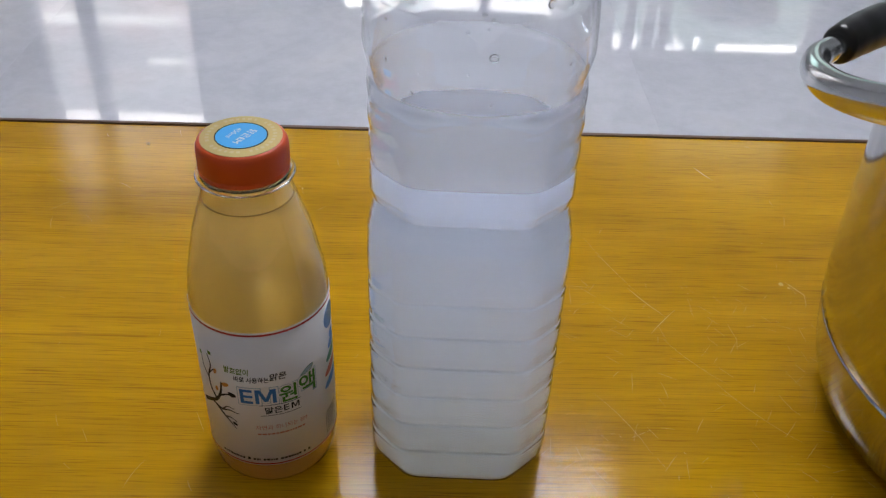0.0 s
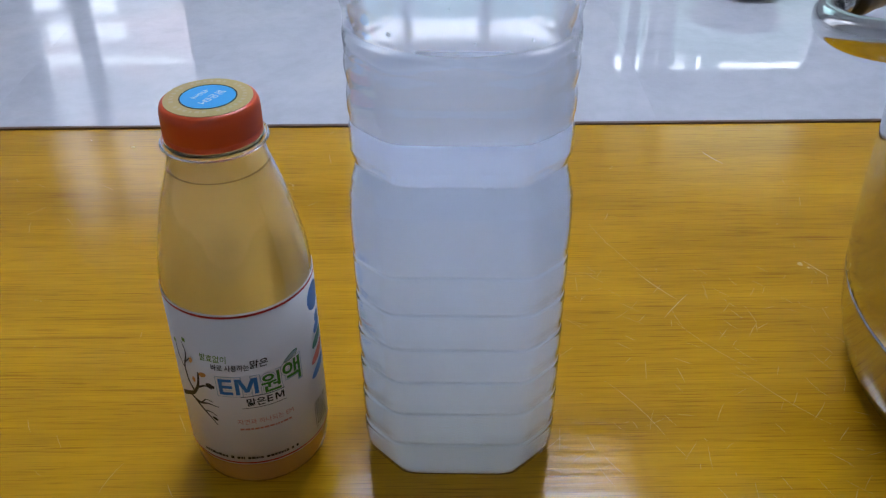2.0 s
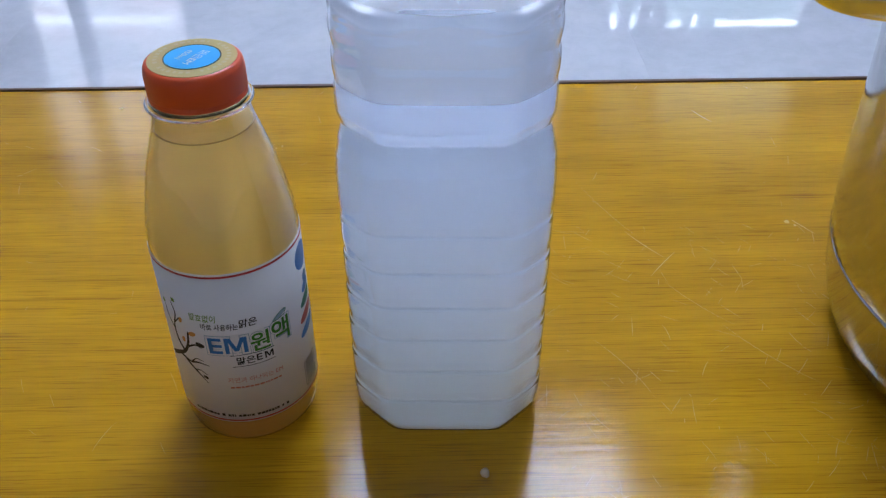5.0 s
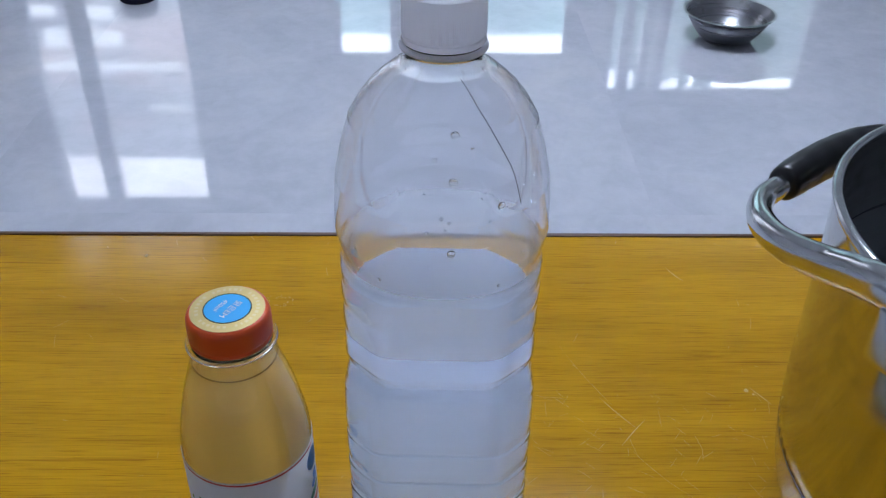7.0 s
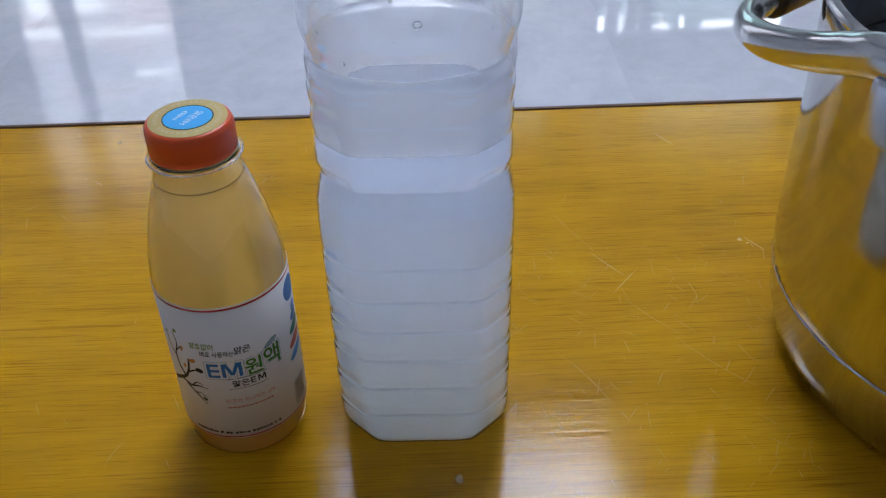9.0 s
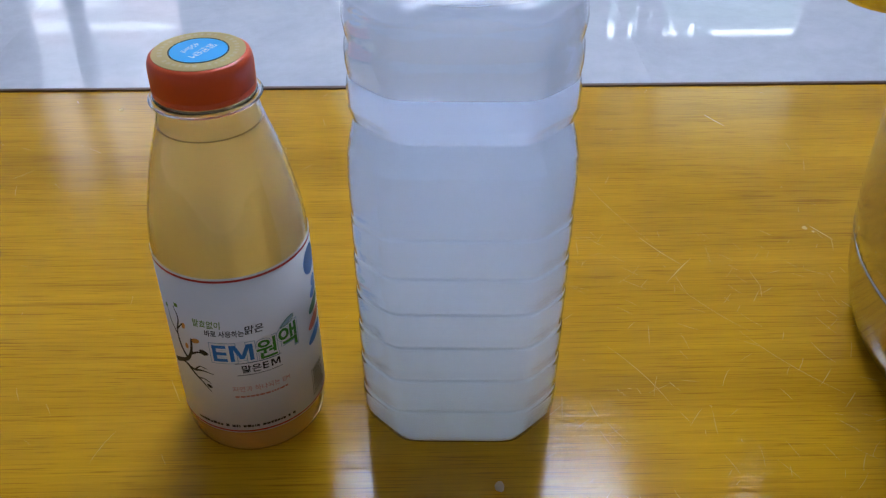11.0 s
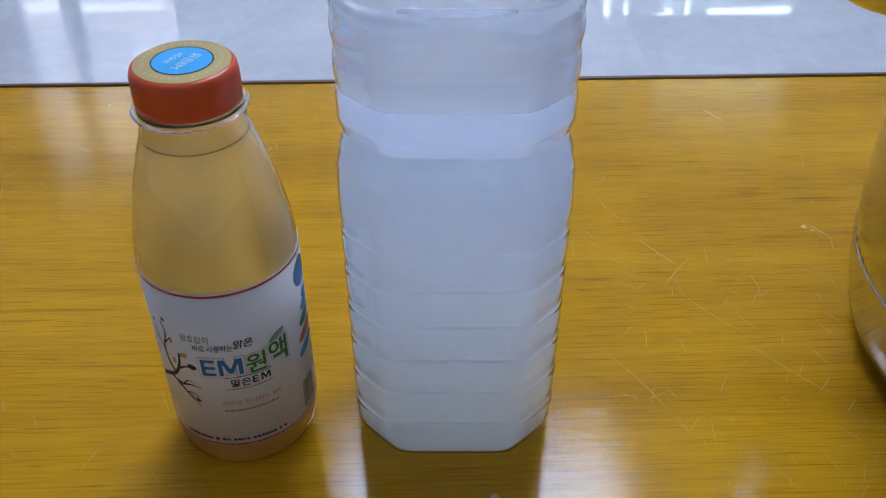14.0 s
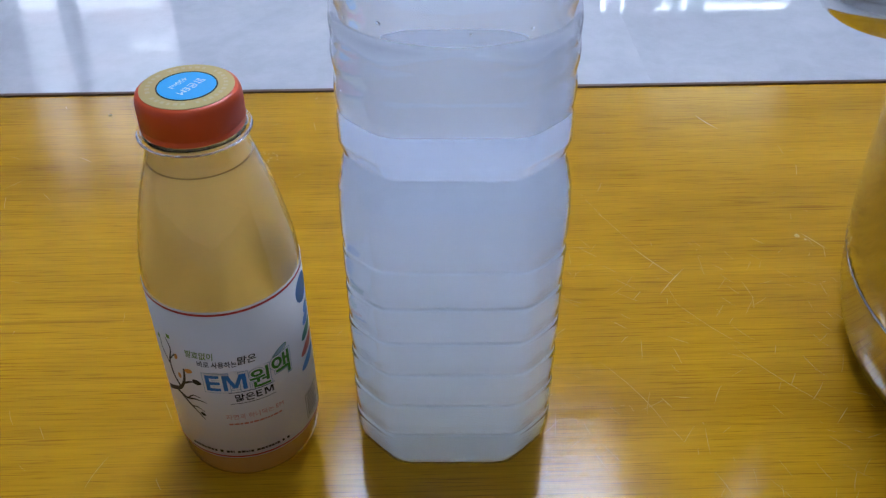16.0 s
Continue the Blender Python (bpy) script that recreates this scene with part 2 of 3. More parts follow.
def spline(pts, n):
    """Points along a Catmull-Rom curve through pts."""
    p = [Vector(q) for q in pts]
    p = [2 * p[0] - p[1]] + p + [2 * p[-1] - p[-2]]
    out = []
    for k in range(1, len(p) - 2):
        for s in range(n):
            t = s / n
            a, b, c, d = p[k - 1:k + 3]
            out.append(0.5 * (2 * b + (c - a) * t + (2 * a - 5 * b + 4 * c - d) * t * t + (3 * b - a - 3 * c + d) * t ** 3))
    return out + [p[-2]]


def tube(path, radius, n=16, up=Vector((0, 0, 1)), bm=None):
    """A tube along path; radius(s) gives the half width and half height at share s."""
    rings = []
    for k, p in enumerate(path):
        d = (path[min(k + 1, len(path) - 1)] - path[max(k - 1, 0)]).normalized()
        side = d.cross(up).normalized()
        top = side.cross(d).normalized()
        w, h = radius(k / (len(path) - 1))
        rings.append([p + side * (w * math.cos(2 * math.pi * i / n)) + top * (h * math.sin(2 * math.pi * i / n)) for i in range(n)])
    return loft(rings, bm)


def lerp_profile(rows, z):
    for a, b in zip(rows, rows[1:]):
        if a[0] <= z <= b[0]:
            s = (z - a[0]) / (b[0] - a[0])
            return [u + (v - u) * s for u, v in zip(a[1:], b[1:])]
    return list(rows[-1][1:]) if z > rows[-1][0] else list(rows[0][1:])


# ---- the room ----
def room():
    fl = new("floor")
    tagged(fl, "polished pale grey marble floor tiles", "floor", kind="structure")
    size = 1.20
    bm = bmesh.new()
    box(bm, -3.2, 4.2, -2.6, 7.2, FLOOR - 0.12, FLOOR - 0.0008)
    part("tile_bed", bm, GROUT, fl)
    bm = bmesh.new()
    g = 0.00004
    box(bm, -size / 2 + g, size / 2 - g, -size / 2 + g, size / 2 - g, -0.0006, 0)
    bmesh.ops.bevel(bm, geom=[e for e in bm.edges if all(v.co.z > -0.001 for v in e.verts)], offset=0.00003, segments=1, affect="EDGES")
    first = part("floor_tile", bm, MARBLE, fl, smooth=False)
    k = 0
    for ix in range(6):
        for iy in range(8):
            t = first if k == 0 else new("floor_tile", first.data)
            t.parent = fl
            t.location = (-2.52 + ix * size, -2.0 + iy * size, FLOOR)
            k += 1

    def wall(name, pieces, label):
        bm = bmesh.new()
        for d in pieces:
            box(bm, *d)
        return tagged(obj(name, bm, WALL, False), label, "wall", kind="structure")

    lo, hi = FLOOR, CEIL
    # far wall in two steps, with openings through it
    y0, y1 = 6.6, 6.8
    a0, a1, c0, c1 = -0.68, 1.22, 1.52, 3.19
    wall("wall_north", [(-1.15, a0, y0, y1, lo, hi), (a1, c0, y0, y1, lo, hi), (c1, 4.2, y0, y1, lo, hi),
                        (a0, a1, y0, y1, lo, 0.70), (a0, a1, y0, y1, 1.69, hi), (c0, c1, y0, y1, lo, 0.70), (c0, c1, y0, y1, 1.99, hi)],
         "white papered far wall with two windows")
    p0, p1 = -2.214, -1.244
    wall("wall_north_near", [(-3.2, p0, 4.5, 4.7, lo, hi), (p0, p1, 4.5, 4.7, 1.82, hi), (p1, -0.95, 4.5, 4.7, lo, hi)],
         "white papered wall with a glazed balcony door")
    wall("wall_return", [(-1.15, -0.95, 4.7, 6.6, lo, hi)], "white papered wall return")
    wall("wall_west", [(-3.4, -3.2, -2.6, 4.7, lo, hi)], "plain white papered wall")
    wall("wall_east", [(4.2, 4.4, -2.6, 6.8, lo, hi)], "plain white papered wall")
    wall("wall_south", [(-3.4, 4.4, -2.8, -2.6, lo, hi)], "plain white papered wall")
    bm = bmesh.new()
    box(bm, -3.4, 4.4, -2.8, 4.7, hi, hi + 0.12)
    box(bm, -1.15, 4.4, 4.7, 6.8, hi, hi + 0.12)
    tagged(obj("ceiling", bm, CEILING, False), "plain white papered ceiling", "ceiling", kind="structure")

    def window(name, x0, x1, y, z0, z1, cols, rail, label):
        w = thing(name, Matrix(), label, "window", kind="structure")
        f = 0.05
        for n, d in (("window_sill", (x0, x1, y, y + 0.1, z0, z0 + f)), ("window_head", (x0, x1, y, y + 0.1, z1 - f, z1)),
                     ("jamb", (x0, x0 + f, y, y + 0.1, z0 + f, z1 - f)), ("jamb", (x1 - f, x1, y, y + 0.1, z0 + f, z1 - f))):
            part(n, solid(*d, bevel=0.004), FRAME, w, smooth=False)
        edges = [x0 + f] + [v for c in cols for v in (x0 + c * (x1 - x0) - 0.045, x0 + c * (x1 - x0) + 0.045)] + [x1 - f]
        for l, r in zip(edges[1:-1:2], edges[2:-1:2]):
            part("mullion", solid(l, r, y + 0.01, y + 0.09, z0 + f, z1 - f, bevel=0.004), FRAME, w, smooth=False)
        for l, r in zip(edges[::2], edges[1::2]):
            for h in rail:
                part("transom", solid(l + 0.002, r - 0.002, y + 0.012, y + 0.088, h - 0.03, h + 0.03, bevel=0.004), FRAME, w, smooth=False)
            p = part("pane", solid(l, r, y + 0.045, y + 0.05, z0 + f, z1 - f), PANE, w, smooth=False)
            p.visible_shadow = False

    window("window_1", a0, a1, 6.65, 0.70, 1.69, (0.26, 0.62), (), "white framed sliding window in the far wall")
    window("window_2", c0, c1, 6.65, 0.70, 1.99, (0.10, 0.20, 0.27), (), "narrow white framed window with upright bars")
    window("window_3", p0, p1, 4.55, lo, 1.82, (0.34,), (), "glazed white balcony door")
    part("casing", solid(-2.36, -2.225, 4.44, 4.498, lo, 1.62, bevel=0.006), BEIGE, tagged(new("door_casing"), "beige wooden door casing", "door frame", kind="structure"))


def downlight():
    e = thing("downlight", pose(0.03, -1.30, CEIL), "small round white ceiling downlight", "ceiling light")
    part("ring", turned([(0.075, -0.0005), (0.078, -0.006), (0.060, -0.012), (0.056, -0.010)], 40, False, False), FRAME, e)
    part("diffuser", turned([(0.056, -0.0105), (0.056, -0.012), (0.03, -0.0135)], 40), GLOW_SMALL, e, "glowing white diffuser")


def outside():
    """Bright hazy daylight and pale buildings, far outside the windows."""
    m = mat("hazy_outside", (0.2, 0.2, 0.2), 1.0)
    v = nd(m, "ShaderNodeTexCoord")
    sp = nd(m, "ShaderNodeSeparateXYZ")
    ln(m, v.outputs["Object"], sp.inputs[0])
    h = nd(m, "ShaderNodeMapRange", From_Min=-3.0, From_Max=9.0)
    ln(m, sp.outputs["Z"], h.inputs[0])
    c = ramp(m, h.outputs[0], [(0.0, (0.10, 0.12, 0.11)), (0.30, (0.22, 0.30, 0.30)), (0.46, (0.14, 0.24, 0.25)), (0.508, (0.20, 0.33, 0.35)), (0.510, (0.93, 0.97, 1.0)), (1.0, (1, 1, 1))])
    br = nd(m, "ShaderNodeTexNoise", Scale=0.9, Detail=3.0)
    ln(m, v.outputs["Object"], br.inputs["Vector"])
    c = mixc(m, 1.0, c, ramp(m, br.outputs["Fac"], [(0.35, (0.75, 0.72, 0.74)), (0.6, (1, 1, 1))]), "MULTIPLY")
    ln(m, c, bsdf(m).inputs["Emission Color"])
    bsdf(m).inputs["Emission Strength"].default_value = OUTSIDE
    tagged(obj("backdrop", solid(-14, 14, 11.0, 11.1, -3, 9), m, False), "bright hazy daylight outside the windows", "backdrop", kind="structure")
    # House, ledges and hedge are self-glowing: emission stands for the daylight on them.
    b = mat("glowing_far_house", (0.3, 0.3, 0.3), 1.0)
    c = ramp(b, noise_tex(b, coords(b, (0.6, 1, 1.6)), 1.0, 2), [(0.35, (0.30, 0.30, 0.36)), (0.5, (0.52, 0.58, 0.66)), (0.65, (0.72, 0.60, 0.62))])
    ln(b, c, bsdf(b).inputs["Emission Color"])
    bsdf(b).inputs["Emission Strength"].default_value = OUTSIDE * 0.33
    tagged(obj("backdrop_house", solid(-14, -1.9, 10.6, 10.7, -3, 4.75), b, False), "pale hazy house outside the balcony door, daylight set as glow", "backdrop", kind="structure")
    pale = mat("glowing_ledge", (0.6, 0.6, 0.6), 1.0, Emission_Color=(0.92, 0.97, 1.0, 1), Emission_Strength=OUTSIDE * 0.45)
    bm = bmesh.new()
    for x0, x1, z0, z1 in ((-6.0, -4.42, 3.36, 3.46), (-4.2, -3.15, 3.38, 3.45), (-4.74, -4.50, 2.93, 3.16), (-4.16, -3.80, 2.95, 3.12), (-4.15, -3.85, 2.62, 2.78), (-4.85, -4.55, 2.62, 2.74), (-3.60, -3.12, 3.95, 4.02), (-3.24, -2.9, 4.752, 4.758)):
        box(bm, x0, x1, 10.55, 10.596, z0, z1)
    tagged(obj("backdrop_ledges", bm, pale, False), "pale ledges and windows of the far house, daylight set as glow", "backdrop", kind="structure")
    green = mat("glowing_hedge", (0.1, 0.14, 0.1), 1.0, Emission_Color=(0.30, 0.42, 0.44, 1), Emission_Strength=OUTSIDE * 0.30)
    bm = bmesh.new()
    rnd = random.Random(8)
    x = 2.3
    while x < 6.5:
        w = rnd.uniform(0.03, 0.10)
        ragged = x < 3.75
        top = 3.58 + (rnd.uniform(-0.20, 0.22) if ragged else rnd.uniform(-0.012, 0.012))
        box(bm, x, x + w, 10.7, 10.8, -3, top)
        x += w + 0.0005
    tagged(obj("backdrop_hedge", bm, green, False), "hazy ragged hedge outside the window, daylight set as glow", "backdrop", kind="structure")


def ceiling_light():
    e = thing("ceiling_light", pose(0.26, 1.32, CEIL), "white square ceiling light with two glowing diffusers", "ceiling light")
    part("housing", solid(-0.52, 0.52, -0.40, 0.40, -0.03, -0.0005, bevel=0.006), FRAME, e, smooth=False)
    for x in (-0.245, 0.245):
        part("diffuser", solid(x - 0.215, x + 0.215, -0.36, 0.36, -0.06, -0.031, bevel=0.01), GLOW, e, "glowing white diffuser", smooth=False)


# ---- table ----
def table():
    t = thing("table", Matrix(), "low golden varnished wooden table, scratched top", "table")
    x0, x1, y0, y1 = -0.80, 0.95, -0.46, 0.3327
    part("tabletop", solid(x0, x1, y0, y1 - 0.004, -0.028, 0, bevel=0.002), WOOD, t, "glossy yellow-brown veneer with fine grain")
    part("edge_band", solid(x0, x1, y1 - 0.0038, y1, -0.028, 0.0008, bevel=0.0006), WOOD_EDGE, t, "dark brown edge strip")
    for n, d in (("apron", (x0 + 0.06, x1 - 0.06, y0 + 0.05, y0 + 0.07, -0.09, -0.0285)), ("apron", (x0 + 0.06, x1 - 0.06, y1 - 0.07, y1 - 0.05, -0.09, -0.0285))):
        part(n, solid(*d, bevel=0.002), WOOD, t)
    for x in (x0 + 0.08, x1 - 0.08):
        for y in (y0 + 0.09, y1 - 0.09):
            part("leg", turned([(0.016, FLOOR), (0.018, FLOOR + 0.01), (0.027, -0.0285)], 20), WOOD, t).location = (x, y, 0)
    # fine scratches in the varnish
    rnd = random.Random(5)
    bm = bmesh.new()

    def scratch(x, y, a, length, w, bend):
        """A hair-fine strip on the varnish, tapered at both ends."""
        x, y = x - 0.0068, y - 0.0055
        steps = 5
        left = []
        for k in range(steps + 1):
            s = k / steps - 0.5
            px = x + math.cos(a) * s * length - math.sin(a) * bend * (0.25 - s * s) * length
            py = y + math.sin(a) * s * length + math.cos(a) * bend * (0.25 - s * s) * length
            hw = w * (1 - (2 * s) ** 2) * 0.42 + 0.00002
            left.append((bm.verts.new((px - math.sin(a) * hw, py + math.cos(a) * hw, 0.00025)), bm.verts.new((px + math.sin(a) * hw, py - math.cos(a) * hw, 0.00025))))
        for p, q in zip(left, left[1:]):
            bm.faces.new((p[0], p[1], q[1], q[0]))

    for x, y, a, length, w in ((0.2291, 0.1037, 50, 0.030, 0.0006), (0.222, 0.122, 125, 0.035, 0.0006), (0.2947, 0.2783, 120, 0.022, 0.0008),
                               (0.2675, 0.0291, 130, 0.060, 0.00022), (0.205, 0.16, 115, 0.07, 0.00014), (0.24, 0.07, 128, 0.05, 0.0002),
                               (0.19, 0.02, 120, 0.05, 0.00025), (0.322, 0.138, 122, 0.02, 0.0008), (-0.06, -0.02, 70, 0.02, 0.00025)):
        scratch(x, y, radians(a), length, w, rnd.uniform(-0.2, 0.2))
    for k in range(300):
        near = rnd.random() < 0.62
        x, y = (rnd.uniform(0.14, 0.33), rnd.uniform(-0.10, 0.14)) if near else (rnd.uniform(-0.3, 0.35), rnd.uniform(-0.1, 0.33))
        scratch(x, y, radians(rnd.choice((rnd.gauss(122, 14), rnd.gauss(60, 16), rnd.uniform(0, 180)))), rnd.uniform(0.002, 0.016), rnd.uniform(0.00010, 0.00026), rnd.uniform(-0.15, 0.15))
    s = part("scratch_wear", bm, SCRATCH, t, "fine pale scratches in the varnish", smooth=False)
    s["kind"] = "stuff"
    # dried ring smear
    bm = bmesh.new()
    for k in range(26):
        a = radians(k * 14 + rnd.uniform(-5, 5))
        r = 0.006 + rnd.uniform(-0.0018, 0.0022)
        scratch(-0.020 + r * 1.6 * math.cos(a), 0.2415 + r * math.sin(a), rnd.uniform(0, 3.1), rnd.uniform(0.001, 0.003), 0.0006, 0.0)
    part("smear", bm, SCRATCH, t, "faint dried smear", smooth=False)["kind"] = "stuff"
    # dried specks
    for x, y, r in ((0.3073, 0.1378, 0.0017), (-0.1440, 0.2975, 0.0016), (0.311, 0.134, 0.0009), (0.043, 0.160, 0.0010)):
        bm = bmesh.new()
        bmesh.ops.create_icosphere(bm, subdivisions=2, radius=r)
        for v in bm.verts:
            v.co *= 1 + 0.35 * noise.noise(v.co * 900)
            v.co.z = max(v.co.z * 0.18, -0.0001) + 0.0001
        part("speck", bm, SCRATCH, t, "dried pale speck").location = (x, y, 0)


# ---- two-litre bottle ----
def section(a, sq, ch, n=200):
    """A cross-section between a circle (sq 0) and a chamfered square (sq 1) of half width a."""
    out = []
    for i in range(n):
        th = 2 * math.pi * (i + 0.5) / n
        c, s = abs(math.cos(th)), abs(math.sin(th))
        e = 5 + 100 * max(0.0, sq - 0.75)
        r = ((c / a) ** e + (s / a) ** e + ((c + s) / (ch * a)) ** e) ** (-1 / e)
        r = a + (r - a) * sq
        out.append((r * math.cos(th), r * math.sin(th)))
    return out


BODY = [(0.0000, 0.0414, 1, 1.56), (0.0015, 0.0435, 1, 1.57), (0.0060, 0.0438, 1, 1.6), (0.0160, 0.0440, 1, 1.65), (0.1000, 0.0441, 1, 1.67),
        (0.1300, 0.0442, 1, 1.66), (0.1405, 0.0439, 1, 1.64), (0.1470, 0.0427, 1, 1.62), (0.1505, 0.0417, 1, 1.6), (0.1530, 0.0410, 1, 1.58),
        (0.1555, 0.0419, 1, 1.57), (0.1590, 0.0428, 1, 1.58), (0.1650, 0.0430, 0.97, 1.6), (0.1850, 0.0434, 0.92, 1.6), (0.1980, 0.0446, 0.84, 1.58),
        (0.2080, 0.0462, 0.68, 1.54), (0.2170, 0.0474, 0.52, 1.5), (0.2296, 0.0468, 0.36, 1.46), (0.2406, 0.0457, 0.28, 1.45), (0.2539, 0.0427, 0.18, 1.44),
        (0.2668, 0.0388, 0.1, 1.44), (0.2735, 0.0348, 0.05, 1.44), (0.2791, 0.0303, 0, 1.44), (0.2835, 0.0257, 0, 1.44), (0.2870, 0.0214, 0, 1.44),
        (0.2888, 0.0172, 0, 1.44), (0.2910, 0.0152, 0, 1.44), (0.2977, 0.0152, 0, 1.44)]
GROOVES = [(0.0210, 0.0011), (0.0398, 0.0011), (0.0586, 0.0011), (0.0768, 0.0011), (0.0951, 0.0011), (0.1139, 0.0009),
           (0.1725, 0.0009), (0.1865, 0.0009), (0.1975, 0.0009), (0.2085, 0.0008)]
BIG = pose(0.0948, 0.0168, 0, 0, 0, -1.7)


def body_ring(z, inset=0.0):
    a, sq, ch = lerp_profile(BODY, z)
    low = sum(d * 0.60 * math.exp(-((z - g) / (0.0010 if z < g else 0.0045)) ** 2) for g, d in GROOVES if g < 0.15)
    high = sum(d * math.exp(-((z - g) / 0.0030) ** 2) for g, d in GROOVES if g > 0.15)
    out = []
    for x, y in section(a - inset - low, sq, ch):
        side = (x * x / (x * x + y * y)) ** 2
        k = 1 - (high * (0.35 + 0.65 * side) + petal(math.degrees(math.atan2(y, x)), z)) / a
        out.append((x * k, y * k, z))
    return out


def petal(th, z):
    """Depth of the four pressed petal outlines round the shoulder."""
    d = 0.0
    if 0.228 < z < 0.289:
        for mid in (-126, -50, 54, 130):
            u = abs(th - mid) / 25
            if u < 1.2:
                slope = 5.2 * u ** 1.2
                off = (z - 0.2425 - 0.041 * u ** 2.2) / math.sqrt(1 + slope * slope)
                d += 0.0007 * math.exp(-(off / 0.0013) ** 2)
    return d


def shell_rings(ring, zs):
    """A bottle wall with an inner and an outer face, open at the neck and closed at the foot."""
    inner = [ring(z, 0.0005) for z in zs if z > 0.0004]
    outer = [ring(z, 0.0) for z in zs[::-1]]
    return loft([[(x * 0.02, y * 0.02, z) for x, y, z in inner[0]]] + inner + outer + [[(x * 0.02, y * 0.02, z) for x, y, z in outer[-1]]])


def big_bottle():
    e = thing("plastic_bottle", BIG, "clear ribbed two-litre plastic bottle half full of milky liquid", "bottle")
    zs = sorted({round(z, 4) for z in [0.0008] + list(np.arange(0.016, 0.222, 0.0016)) + [g + d for g, _ in GROOVES for d in (-0.002, -0.0014, -0.0010, -0.0007, -0.0004, -0.0002, 0, 0.0006)] + [r[0] for r in BODY] + list(np.arange(0.222, 0.29, 0.0011))})
    sh = part("bottle_wall", shell_rings(body_ring, zs), PET, e, "clear ribbed plastic wall", angle=None)
    sh.visible_shadow = False
    level = 0.1740
    lz = [z for z in zs if 0.0007 < z < level - 0.004]
    rim = [body_ring(level - dz, 0.0009 + di) for dz, di in ((0.0032, 0.0001), (0.0020, 0.0006), (0.0010, 0.0018), (0.0004, 0.0036), (0.0001, 0.0060), (0.0, 0.0100))]
    part("milky_liquid", loft([body_ring(z, 0.0009) for z in lz] + rim), MILK, e, "cloudy bluish-white liquid", angle=50)
    # haze that the shaken liquid left inside, up to a clear tide line
    film = part("residue_film", loft([body_ring(level - 0.003 + (0.2085 - level) * k / 24, 0.0007) for k in range(25)], None, False, False), FILM, e, "whitish residue film with a tide line", angle=None)
    film.visible_shadow = False
    # collar that the cap sits on
    part("neck_ring", turned([(0.0162 + 0.0013 * math.cos(a), 0.2963 + 0.0013 * math.sin(a)) for a in [2 * math.pi * k / 12 for k in range(13)]], 64, False, False), CAP_WHITE, e, "white flared tamper band")
    # cap with fine ribs and a tamper band
    rings = []
    for r, z in ((0.0161, 0.2981), (0.0165, 0.2987), (0.0165, 0.3005), (0.0161, 0.3009), (0.0161, 0.3013), (0.0165, 0.3017), (0.0164, 0.3155), (0.0158, 0.3171), (0.0146, 0.3177), (0.008, 0.3178)):
        ring = []
        for i in range(240):
            th = 2 * math.pi * i / 240
            rr = r - (0.00025 if i % 2 and 0.3017 <= z <= 0.3156 else 0)
            ring.append((rr * math.cos(th), rr * math.sin(th), z))
        rings.append(ring)
    part("cap", loft(rings), CAP_WHITE, e, "white ribbed screw cap")
    # drops that cling to the inside above the liquid
    rnd = random.Random(11)
    spots = [(-82, 0.274), (-84, 0.258), (-85, 0.229), (-58, 0.246), (-90, 0.244), (-72, 0.269), (-94, 0.266)] + [(rnd.uniform(-170, -10), rnd.uniform(0.207, 0.262)) for _ in range(34)]
    for k, (th, z) in enumerate(spots):
        a, sq, ch = lerp_profile(BODY, z)
        ring = section(a - 0.0004, sq, ch, 360)
        x, y = ring[int(th) % 360]
        r = (0.0017 if k < 4 else 0.0009) if k < 7 else rnd.uniform(0.0003, 0.0009)
        bm = bmesh.new()
        bmesh.ops.create_uvsphere(bm, u_segments=12, v_segments=8, radius=r)
        n = Vector((x, y, 0)).normalized()
        for v in bm.verts:
            v.co -= n * (v.co.dot(n) * 0.72)
            v.co.z *= 1.15 if v.co.z < 0 else 0.9
        d = part("droplet", bm, WATER, e)
        d.location = (x, y, z)
        d.visible_shadow = False
    # a dark hair-fine crease running down the shoulder
    pts = []
    for th, z in ((-68, 0.2885), (-66, 0.2866), (-62, 0.2808), (-58, 0.2745), (-54, 0.267), (-49, 0.2585), (-47, 0.250), (-46, 0.244)):
        a, sq, ch = lerp_profile(BODY, z)
        x, y = section(a + 0.0002, sq, ch, 360)[int(th) % 360]
        pts.append((x, y, z))
    part("crease", tube(spline(pts, 4), lambda s: (0.00016, 0.00016), 6), INK_DARK, e, "thin dark crease line")


# ---- small bottle ----
def wrap(bm, r, theta, z):
    """Bends a flat drawing (x along, y up, in metres) round the bottle at the angle theta (degrees)."""
    for v in bm.verts:
        a = radians(theta) + v.co.x / r
        rr = r + v.co.z
        v.co = Vector((rr * math.cos(a), rr * math.sin(a), z + v.co.y))
    return bm


